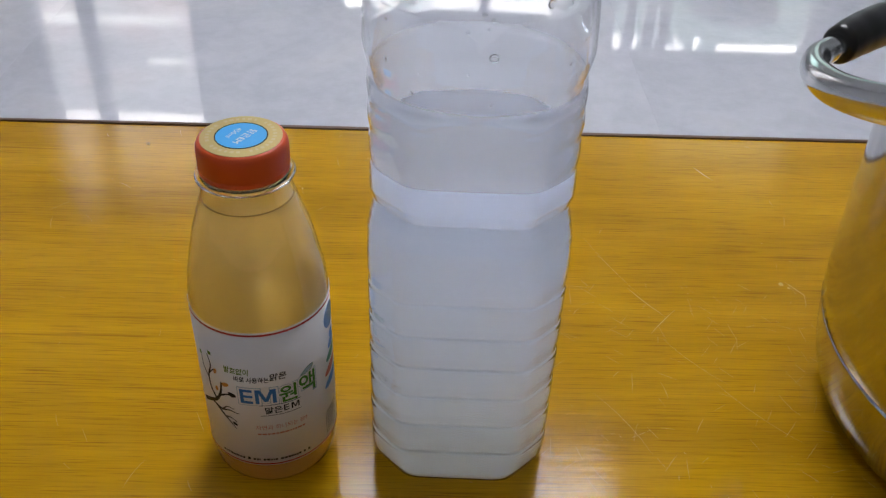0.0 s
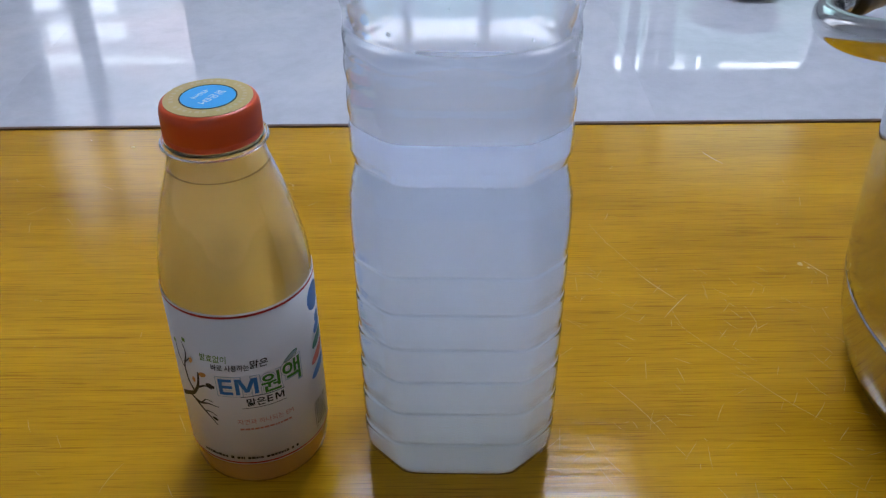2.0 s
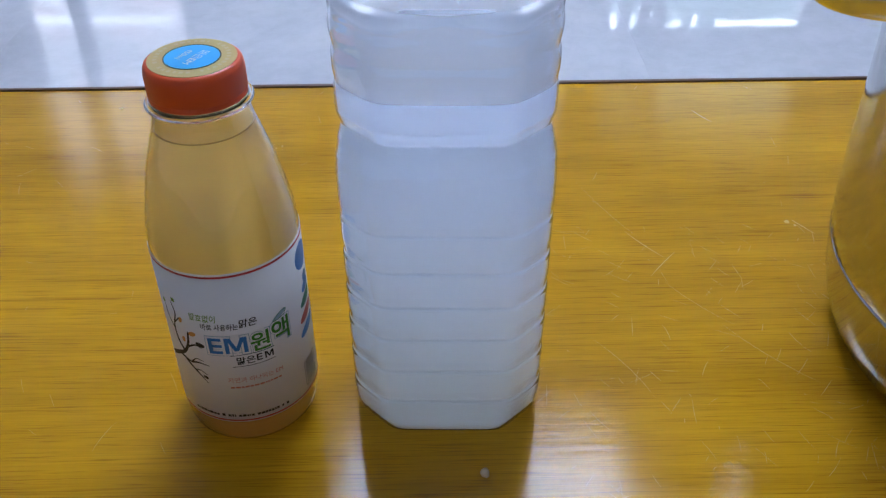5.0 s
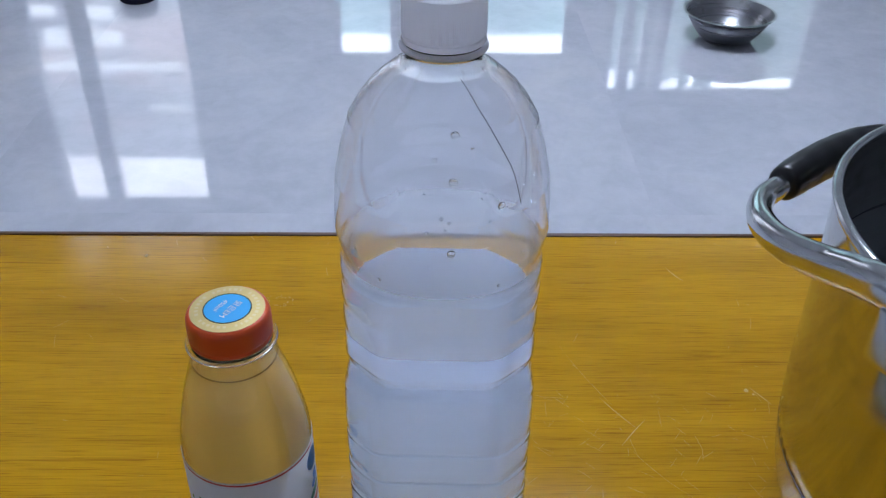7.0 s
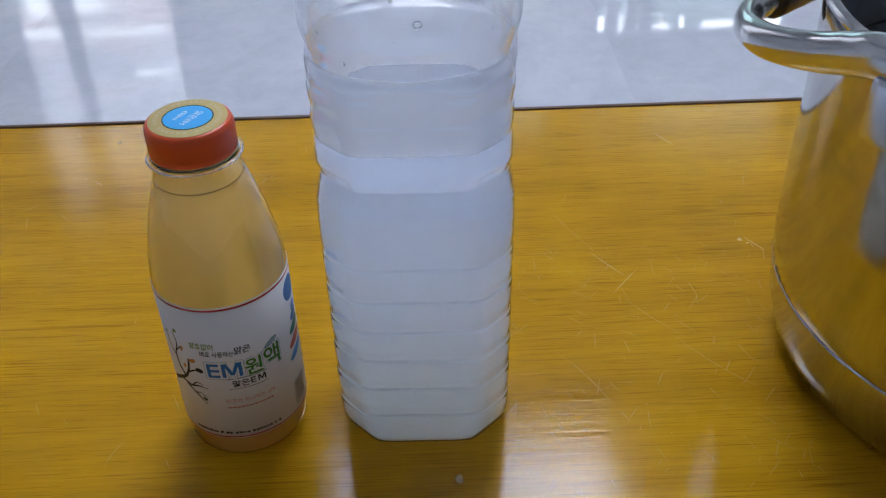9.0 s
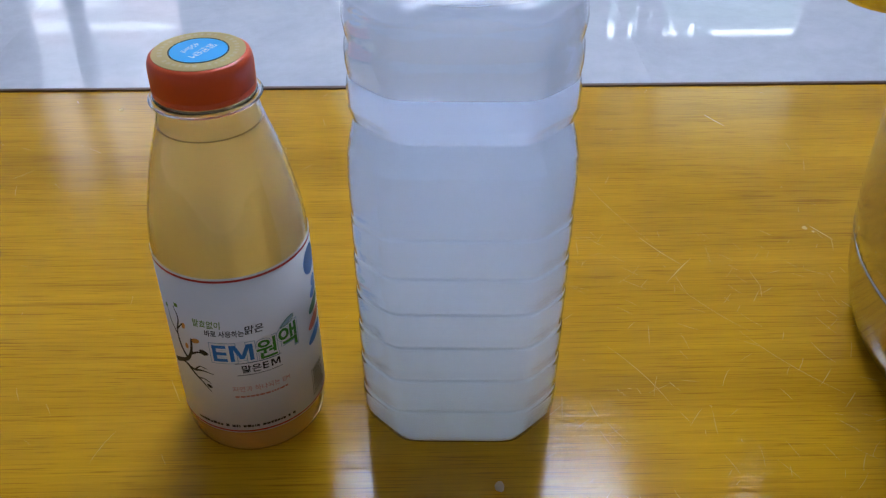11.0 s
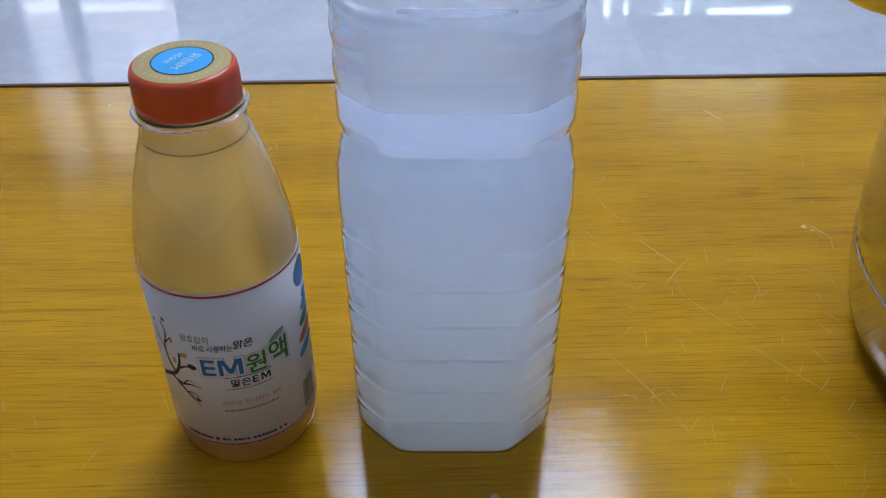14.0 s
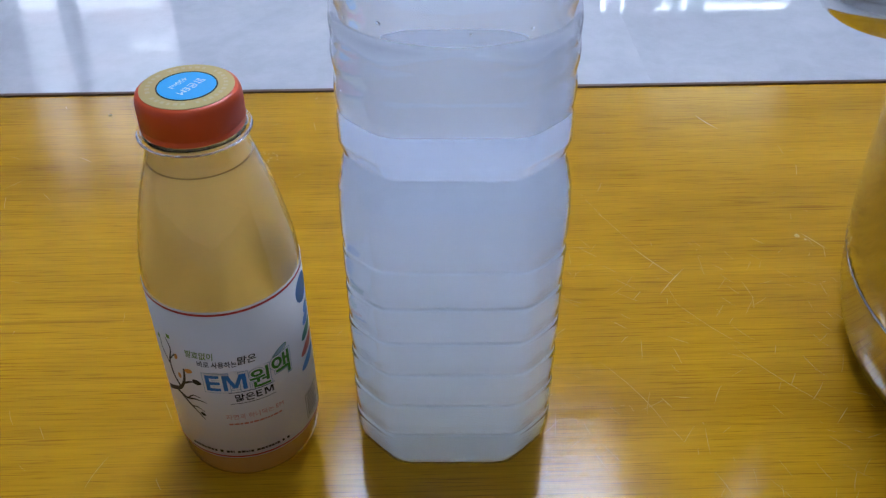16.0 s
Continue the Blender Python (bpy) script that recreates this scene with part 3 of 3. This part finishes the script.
def letters(text, height, width=None, lift=0.0, thick=0.0, slant=0.0):
    """The built-in font as a flat mesh, its lower left corner at the origin."""
    cu = bpy.data.curves.new("letters", "FONT")
    cu.body = text
    cu.size = 1
    cu.resolution_u = 3
    cu.offset = thick
    cu.shear = slant
    tmp = new("letters", cu)
    dg = bpy.context.evaluated_depsgraph_get()
    me = bpy.data.meshes.new_from_object(tmp.evaluated_get(dg))
    bpy.data.objects.remove(tmp)
    bm = bmesh.new()
    bm.from_mesh(me)
    bpy.data.meshes.remove(me)
    bpy.data.curves.remove(cu)
    if bm.verts:
        xs, ys = [v.co.x for v in bm.verts], [v.co.y for v in bm.verts]
        sy = height / (max(ys) - min(ys))
        sx = width / (max(xs) - min(xs)) if width else sy
        mx, my = min(xs), min(ys)
        for v in bm.verts:
            v.co = Vector(((v.co.x - mx) * sx, (v.co.y - my) * sy, lift))
    return bm


def strip(x0, x1, y0, y1, lift, bm=None, step=0.002):
    bm = bm or bmesh.new()
    n = max(1, int((x1 - x0) / step))
    prev = None
    for k in range(n + 1):
        x = x0 + (x1 - x0) * k / n
        cur = (bm.verts.new((x, y0, lift)), bm.verts.new((x, y1, lift)))
        if prev:
            bm.faces.new((prev[0], cur[0], cur[1], prev[1]))
        prev = cur
    return bm


def blob(cx, cy, rx, ry, lift, turn=0.0, n=20, bm=None):
    bm = bm or bmesh.new()
    c, s = math.cos(turn), math.sin(turn)
    bm.faces.new([bm.verts.new((cx + c * rx * math.cos(a) - s * ry * math.sin(a), cy + s * rx * math.cos(a) + c * ry * math.sin(a), lift)) for a in [2 * math.pi * i / n for i in range(n)]])
    return bm


def stroke(pts, w0, w1, lift, bm=None):
    bm = bm or bmesh.new()
    p = spline([(x, y, 0) for x, y in pts], 5)
    prev = None
    for k, q in enumerate(p):
        d = (p[min(k + 1, len(p) - 1)] - p[max(k - 1, 0)]).normalized()
        w = w0 + (w1 - w0) * k / (len(p) - 1)
        cur = (bm.verts.new((q.x - d.y * w / 2, q.y + d.x * w / 2, lift)), bm.verts.new((q.x + d.y * w / 2, q.y - d.x * w / 2, lift)))
        if prev:
            bm.faces.new((prev[0], prev[1], cur[1], cur[0]))
        prev = cur
    return bm


SMALL = [(0.0265, 0.0), (0.0286, 0.0006), (0.0302, 0.0028), (0.0310, 0.0065), (0.0314, 0.012), (0.0315, 0.020), (0.0315, 0.098), (0.0314, 0.1035), (0.0309, 0.1090),
         (0.0302, 0.1140), (0.0291, 0.1195), (0.0276, 0.1265), (0.0260, 0.1335), (0.0242, 0.1398), (0.0224, 0.1453), (0.0207, 0.1505), (0.0195, 0.1545), (0.0190, 0.1570), (0.0186, 0.1600), (0.0182, 0.1642)]


def small_bottle():
    e = thing("drink_bottle", Matrix(), "small bottle of amber liquid, white label, orange-red cap", "bottle")
    fine = []
    for k in range(len(SMALL) - 1):
        fine += [(SMALL[k][0] + (SMALL[k + 1][0] - SMALL[k][0]) * s / 2, SMALL[k][1] + (SMALL[k + 1][1] - SMALL[k][1]) * s / 2) for s in range(2)]
    fine.append(SMALL[-1])
    sh = part("bottle_wall", turned([(0.0005, 0.0006)] + [(r - 0.0005, max(z, 0.0006)) for r, z in fine] + fine[::-1] + [(0.0005, 0.0)], 96), PET, e, "clear smooth plastic wall", angle=None)
    sh.visible_shadow = False
    inner = [(r - 0.0008, z) for r, z in fine if z < 0.1522]
    low = [(r, max(z, 0.0009)) for r, z in inner if z <= 0.0160] + [(0.0308, 0.0165)]
    high = [(0.0308, 0.0166)] + [(r, z) for r, z in inner if z > 0.0170] + [(0.0195, 0.1526)]
    part("amber_liquid", turned(high, 80), DRINK, e, "cloudy amber liquid", angle=50)
    part("meniscus", turned([(0.0195, 0.15265), (0.01975, 0.1530), (0.0194, 0.1531), (0.0188, 0.1528)], 80, False, False), MENISCUS, e, "thin darker line round the liquid's edge")
    part("settled_liquid", turned(low, 80), SEDIMENT, e, "deeper orange liquid at the bottom", angle=50)
    fl = part("neck_flange", turned([(0.0196 + 0.0012 * math.cos(a), 0.1627 + 0.0006 * math.sin(a)) for a in [2 * math.pi * k / 10 for k in range(11)]], 64, False, False), PET, e, "clear neck flange")
    fl.visible_shadow = False
    # cap
    rings = []
    for r, z in ((0.0180, 0.16450), (0.0187, 0.16495), (0.0188, 0.16659), (0.0186, 0.16695), (0.0188, 0.16732), (0.0188, 0.17431), (0.0186, 0.17658), (0.0180, 0.17813), (0.0170, 0.17885), (0.006, 0.17904)):
        ring = []
        for i in range(264):
            th = 2 * math.pi * i / 264
            rr = r - (0.00016 if i % 2 and 0.16732 <= z <= 0.17440 else 0)
            ring.append((rr * math.cos(th), rr * math.sin(th), z))
        rings.append(ring)
    cap = part("cap", loft(rings), CAP_RED, e, "orange-red ribbed screw cap")
    part("gold_ring", turned([(0.0166, 0.17895), (0.0166, 0.17917), (0.0095, 0.17926), (0.0095, 0.17895)], 64, False, False), GOLD, cap, "gold foil ring")
    part("blue_disc", turned([(0.0103, 0.17904), (0.0103, 0.17935), (0.004, 0.17940)], 48), BLUE, cap, "bright blue disc")
    part("disc_outline", turned([(0.0103, 0.17913), (0.0103, 0.17942), (0.0108, 0.17942), (0.0108, 0.17913)], 48, False, False), INK_BLACK, cap)
    turn = Matrix.Rotation(radians(-118), 4, "Z")
    for txt, h, w, dx, dy in (("맑은EM", 0.0036, 0.0125, -0.0062, 0.0002), ("450ml", 0.0024, 0.0085, -0.0042, -0.0048)):
        bm = letters(txt, h, w, 0, 0.0)
        for v in bm.verts:
            v.co = turn @ Vector((v.co.x + dx, v.co.y + dy, 0.17954))
        part("cap_lettering", bm, INK_WHITE, cap, smooth=False)
    # unreadable ring lettering as small bars
    bm = bmesh.new()
    rnd = random.Random(3)
    for k in range(34):
        if k % 7 == 6:
            continue
        a = 2 * math.pi * k / 34
        c, s = math.cos(a), math.sin(a)
        w, h = rnd.uniform(0.0005, 0.0009), 0.0008
        bm.faces.new([bm.verts.new(((0.0136 + v) * c - u * s, (0.0136 + v) * s + u * c, 0.17949)) for u, v in ((-w, -h), (w, -h), (w, h), (-w, h))])
    part("ring_lettering", bm, mat("worn_gold_print", (0.66, 0.54, 0.30), 0.4, 0.7), cap, smooth=False)

    # label
    R = 0.0317
    zt, zb = 0.0993, 0.0167
    arc = radians(332) * R
    lb = part("label", wrap(strip(-arc / 2, arc / 2, -0.0012, zt - zb + 0.0013, 0.0), R, -90, zb), PAPER, e, "white printed paper label")
    md = lb.modifiers.new("thick", "SOLIDIFY")
    md.thickness, md.offset = 0.0001, 0.0

    def print_on(name, bm, material, theta, z, lift=0.00022):
        xs = [v.co.x for v in bm.verts]
        for k in range(1, int((max(xs) - min(xs)) / 0.0012) + 1):
            bmesh.ops.bisect_plane(bm, geom=bm.verts[:] + bm.edges[:] + bm.faces[:], plane_co=(min(xs) + k * 0.0012, 0, 0), plane_no=(1, 0, 0))
        for v in bm.verts:
            v.co.z += lift
        return part(name, wrap(bm, R, theta, zb + (z - 0.0253) * 1.025), material, lb, smooth=True, angle=None)

    half = arc / 2 - 0.0004
    print_on("top_line", strip(-half, half, -0.0006, 0.0005, 0), INK_RED, -90, 0.1059)
    print_on("bottom_line", strip(-half, half, -0.0004, 0.0004, 0), INK_RED, -90, 0.0253)

    # main word with its halo
    halo = bmesh.new()
    for cx, cy, rx, ry in ((0.0045, 0.0046, 0.0062, 0.0062), (0.0125, 0.0046, 0.0070, 0.0062), (0.0220, 0.0035, 0.0060, 0.0072), (0.0315, 0.0045, 0.0062, 0.0085)):
        blob(cx, cy, rx, ry, 0, 0, 24, halo)
    print_on("word_halo", halo, PAPER, -102.9, 0.0655, 0.00012)
    def bar_letter(polys, grow):
        bm = bmesh.new()
        for pl in polys:
            cx, cy = sum(p[0] for p in pl) / len(pl), sum(p[1] for p in pl) / len(pl)
            bm.faces.new([bm.verts.new((x + math.copysign(grow, x - cx), y + math.copysign(grow, y - cy), 0)) for x, y in pl])
        return bm

    hh, sw = 0.0088, 0.0017
    letter_e = [((0, 0), (sw, 0), (sw, hh), (0, hh))] + [((sw, y), (0.0058, y), (0.0058, y + 0.0016), (sw, y + 0.0016)) for y in (0, 0.0036, hh - 0.0016)]
    letter_m = [((0, 0), (sw, 0), (sw, hh), (0, hh)), ((0.0078, 0), (0.0078 + sw, 0), (0.0078 + sw, hh), (0.0078, hh)),
                ((0.0039, 0.0012), (0.0056, 0.0012), (0.0026, hh), (0.0007, hh)), ((0.0039, 0.0012), (0.0056, 0.0012), (0.0088, hh), (0.0069, hh))]
    for polys, th in ((letter_e, -102.9), (letter_m, -90.3)):
        print_on("word_edge", bar_letter(polys, 0.00125), INK_HALO, th, 0.0655, 0.00017)
        print_on("word_outline", bar_letter(polys, 0.00095), PAPER, th, 0.0655, 0.00022)
        print_on("word_em", bar_letter(polys, 0.0), INK_BLUE, th, 0.0655, 0.00027)
    print_on("word_edge", letters("원", 0.0122, 0.0104, 0, 0.065), INK_HALO, -72.75, 0.0637, 0.00017)
    print_on("word_outline", letters("원", 0.0116, 0.0098, 0, 0.055), PAPER, -72.2, 0.0640, 0.00021)
    print_on("word_first", letters("원", 0.0102, 0.0086, 0, 0.02), INK_GREEN, -71.0, 0.0647, 0.00026)
    print_on("word_edge", letters("액", 0.0144, 0.0108, 0, 0.065), INK_HALO, -55.15, 0.0637, 0.00017)
    print_on("word_outline", letters("액", 0.0138, 0.0102, 0, 0.055), PAPER, -54.6, 0.0640, 0.00021)
    print_on("word_second", letters("액", 0.0124, 0.0090, 0, 0.02), INK_GREEN, -53.4, 0.0647, 0.00026)
    print_on("word_leaf", blob(0, 0, 0.0042, 0.0013, 0, 0.5), INK_HALO, -45, 0.0785, 0.00017)
    print_on("word_leaf", stroke([(-0.0035, -0.002), (0.0, 0.0012), (0.0036, 0.002), (0.002, -0.0008), (-0.003, -0.002)], 0.0003, 0.0003, 0), INK_GREEN, -45, 0.0785, 0.00026)
    # slogan
    print_on("slogan", letters("발효없이", 0.0040, 0.0118, 0, 0.012, 0.15), INK_LIME, -114.5, 0.0825)
    print_on("slogan", letters("바로 사용하는", 0.0034, 0.0160, 0, 0.015, 0.1), INK_DARK, -106.5, 0.0783)
    print_on("slogan", letters("맑은", 0.0044, 0.0076, 0, 0.015, 0.15), INK_DARK, -77.0, 0.0790)
    # second name between two rules
    print_on("rule", strip(0, 0.0192, 0, 0.0003, 0), INK_DARK, -87.5, 0.0640)
    print_on("rule", strip(0, 0.0192, 0, 0.0003, 0), INK_DARK, -87.5, 0.0576)
    print_on("second_name", letters("맑은", 0.0044, 0.0080, 0, 0.02), INK_BLACK, -83.5, 0.0588)
    for polys, th in ((letter_e, -68.0), (letter_m, -61.5)):
        print_on("second_name", bar_letter([tuple((x * 0.42, y * 0.43) for x, y in pl) for pl in polys], 0.0), INK_BLACK, th, 0.0593)
    print_on("small_line", letters("자연과 하나되는 EM", 0.0031, 0.0246), INK_PINK, -93.0, 0.0485)
    bars = bmesh.new()
    x = 0.0
    while x < 0.0225:
        w = rnd.uniform(0.0006, 0.0022)
        strip(x, x + w, 0, 0.0010, 0, bars)
        x += w + 0.0004
    print_on("fine_print", bars, INK_PINK, -92.0, 0.0452)
    bars = bmesh.new()
    x = 0.0
    while x < 0.046:
        w = rnd.uniform(0.0005, 0.0016)
        strip(x, x + w, 0, rnd.uniform(0.0011, 0.0016), 0, bars)
        x += w + (0.0014 if rnd.random() < 0.14 else 0.00035)
    print_on("fine_print", bars, INK_BLACK, -129.0, 0.0276)
    # bare tree with a few leaves; drawn from its foot upwards
    tr = bmesh.new()
    for pts, a, b in (([(-0.012, -0.004), (-0.004, 0.001), (0.0, 0.004), (0.003, 0.0095), (0.0045, 0.017)], 0.0016, 0.0006),
                      ([(0.0, 0.004), (-0.003, 0.0095), (-0.0035, 0.017), (-0.001, 0.025), (-0.0025, 0.031)], 0.0010, 0.0003),
                      ([(-0.0035, 0.015), (-0.007, 0.021), (-0.0075, 0.027)], 0.0006, 0.0003), ([(-0.0028, 0.019), (0.001, 0.0235)], 0.0005, 0.0003),
                      ([(0.002, 0.0075), (0.007, 0.0105), (0.010, 0.0095)], 0.0008, 0.0003),
                      ([(-0.004, 0.001), (0.002, -0.001), (0.007, 0.0002), (0.0120, -0.0005)], 0.0011, 0.0002),
                      ([(-0.001, 0.0), (0.003, -0.004), (0.0065, -0.0075), (0.0095, -0.0115)], 0.0010, 0.0002),
                      ([(0.004, -0.005), (0.007, -0.0045), (0.0100, -0.0062)], 0.0005, 0.0002), ([(0.003, -0.0008), (0.006, 0.0022), (0.0095, 0.0018)], 0.0005, 0.0002)):
        stroke(pts, a * 1.5, b * 1.6, 0, tr)
    print_on("tree_print", tr, INK_DARK, -127.5, 0.0580)
    for px, py, rx, ry, tn, m in ((0.0065, 0.0165, 0.0016, 0.0008, 0.4, INK_ORANGE), (0.0015, 0.0225, 0.0014, 0.0006, 1.2, INK_ORANGE), (0.0095, 0.0112, 0.0017, 0.0008, -0.3, INK_DARK),
                                  (0.001, 0.0115, 0.0013, 0.0006, 1.4, INK_ORANGE), (-0.008, 0.0285, 0.0012, 0.0006, 1.2, INK_LIME), (0.009, -0.008, 0.0011, 0.0005, -0.6, INK_DARK)):
        print_on("leaf_print", blob(px, py, rx * 1.3, ry * 1.6, 0, tn, 10), m, -127.5, 0.0580)
    print_on("leaf_print", blob(0, 0, 0.0014, 0.0014, 0, 0.78, 4), INK_LIME, -128.5, 0.0897)
    # pictogram column and boxed notes towards the side of the label
    print_on("round_mark", blob(0, 0, 0.0068, 0.0068, 0, 0, 28), INK_SKY, -8, 0.0965)
    for k, (m, z) in enumerate(((INK_SKY, 0.0850), (INK_SKY, 0.0805), (INK_TEAL, 0.0745), (INK_CORAL, 0.0672), (INK_SKY, 0.0598))):
        w = (0.003, 0.0045, 0.0065, 0.0075, 0.0075)[k]
        b = bmesh.new()
        blob(0.004, 0, w, 0.0026, 0, 0.35, 24, b)
        print_on("stripe_mark", b, m, -19 + (4 - k) * 1.5, z)
    fb = bmesh.new()
    for d in ((0, 0.0105, 0, 0.0003), (0, 0.0105, 0.0147, 0.015), (0, 0.0003, 0.0003, 0.0147), (0.0102, 0.0105, 0.0003, 0.0147)):
        strip(*d, 0, fb)
    for r in range(7):
        x = 0.0012
        while x < 0.009:
            w = rnd.uniform(0.0004, 0.0016)
            strip(x, x + w, 0.0016 + r * 0.0019, 0.0026 + r * 0.0019, 0, fb)
            x += w + 0.0004
    print_on("boxed_notes", fb, INK_BLACK, -26.0, 0.0285)


# ---- pot ----
POT = (0.4171, 0.0193)


def pot():
    e = thing("cooking_pot", pose(POT[0], POT[1], 0), "worn stainless steel pot with tube handle and black grip", "pot")
    out = [(0.104, 0.0), (0.1125, 0.0010), (0.1170, 0.0035), (0.1212, 0.0085), (0.1245, 0.017), (0.1280, 0.030), (0.1304, 0.0485), (0.1308, 0.0500), (0.1299, 0.0512), (0.1308, 0.0525),
           (0.1318, 0.066), (0.1326, 0.090), (0.1331, 0.130), (0.1340, 0.170), (0.1352, 0.2015)]
    part("body", turned(out, 96, True, False), STEEL, e, "polished steel side with a pressed line near the base", angle=60)
    inn = [(0.1332, 0.2015), (0.1322, 0.170), (0.1308, 0.110), (0.1270, 0.060), (0.119, 0.020), (0.108, 0.0065), (0.05, 0.0055)]
    part("inside", turned(inn, 96, False, True), STEEL_IN, e, "dull grey inside", angle=60)
    rim = [(0.1346 + 0.0028 * math.cos(a), 0.2028 + 0.0028 * math.sin(a)) for a in [2 * math.pi * k / 12 for k in range(13)]]
    part("rim", turned(rim, 96, False, False), STEEL_TUBE, e, "rolled bright rim", angle=None)
    off = Vector((POT[0], POT[1], 0))
    path = spline([Vector(p) - off for p in ((0.292, -0.045, 0.207), (0.281, -0.018, 0.204), (0.277, 0.002, 0.197), (0.273, 0.019, 0.190), (0.2675, 0.037, 0.184), (0.2635, 0.056, 0.179),
                                             (0.2630, 0.075, 0.1755), (0.2660, 0.092, 0.173), (0.273, 0.108, 0.1715), (0.283, 0.119, 0.171), (0.289, 0.1245, 0.171), (0.306, 0.139, 0.172),
                                             (0.329, 0.157, 0.172), (0.353, 0.172, 0.172), (0.376, 0.176, 0.173), (0.388, 0.163, 0.176))], 8)
    cut = 80
    h = part("handle", tube(path[:cut + 4], lambda s: (0.0075 - 0.001 * s, 0.0100 - 0.0034 * s), 24), STEEL_TUBE, e, "thick bright steel tube handle", angle=None)
    g = path[cut:110]

    def grip_radius(s):
        r = 0.0096 + 0.0014 * math.sin(math.pi * s) + 0.0001 * math.cos(s * 40)
        if s < 0.04:
            r *= 0.82 + 4.5 * s
        return r, r * 1.12
    part("grip", tube(g, grip_radius, 20), BAKELITE, h, "glossy black finger-ribbed grip", angle=None)
    for a in (202, 108):
        c, s = math.cos(radians(a)), math.sin(radians(a))
        br = part("bracket", solid(-0.006, 0.006, -0.014, 0.014, -0.014, 0.014, bevel=0.004), STEEL_TUBE, e)
        br.matrix_basis = pose(0.1425 * c, 0.1425 * s, 0.186, 0, 0, a)


# ---- things on the floor ----
def floor_bowl():
    e = thing("steel_bowl", pose(0.823, 1.825, FLOOR), "small stainless steel mixing bowl on the marble floor", "bowl")
    prof = [(0.050, 0.0), (0.056, 0.0015), (0.066, 0.010), (0.082, 0.030), (0.096, 0.052), (0.105, 0.068), (0.111, 0.0695), (0.1115, 0.0705), (0.105, 0.0705), (0.0945, 0.053), (0.080, 0.031), (0.064, 0.0115), (0.052, 0.004), (0.02, 0.003)]
    b = part("bowl_wall", turned(prof, 64), STEEL_IN, e, "dull brushed steel", angle=50)
    b.data.materials[0] = STEEL_BOWL


STEEL_BOWL = steel_material("brushed_steel", 0.30, (0.30, 0.30, 0.32))


def dark_foot():
    e = thing("door_stop", pose(-0.700, 2.085, FLOOR), "small dark rounded object on the marble floor", "door stop")
    bm = turned([(0.045, 0.0), (0.05, 0.006), (0.048, 0.03), (0.036, 0.045), (0.012, 0.05)], 32)
    part("stop", bm, DARK, e)


def crumb():
    bm = bmesh.new()
    bmesh.ops.create_icosphere(bm, subdivisions=2, radius=0.0022)
    for v in bm.verts:
        v.co *= 1 + 0.3 * noise.noise(v.co * 700)
        v.co.z = max(v.co.z, -0.0013) + 0.0013
    o = obj("crumb", bm, CRUMB)
    o.location = (0.1101, -0.0518, 0)
    tagged(o, "tiny dry beige crumb on the table", "crumb")


room()
downlight()
outside()
ceiling_light()
table()
big_bottle()
small_bottle()
pot()
floor_bowl()
dark_foot()
crumb()
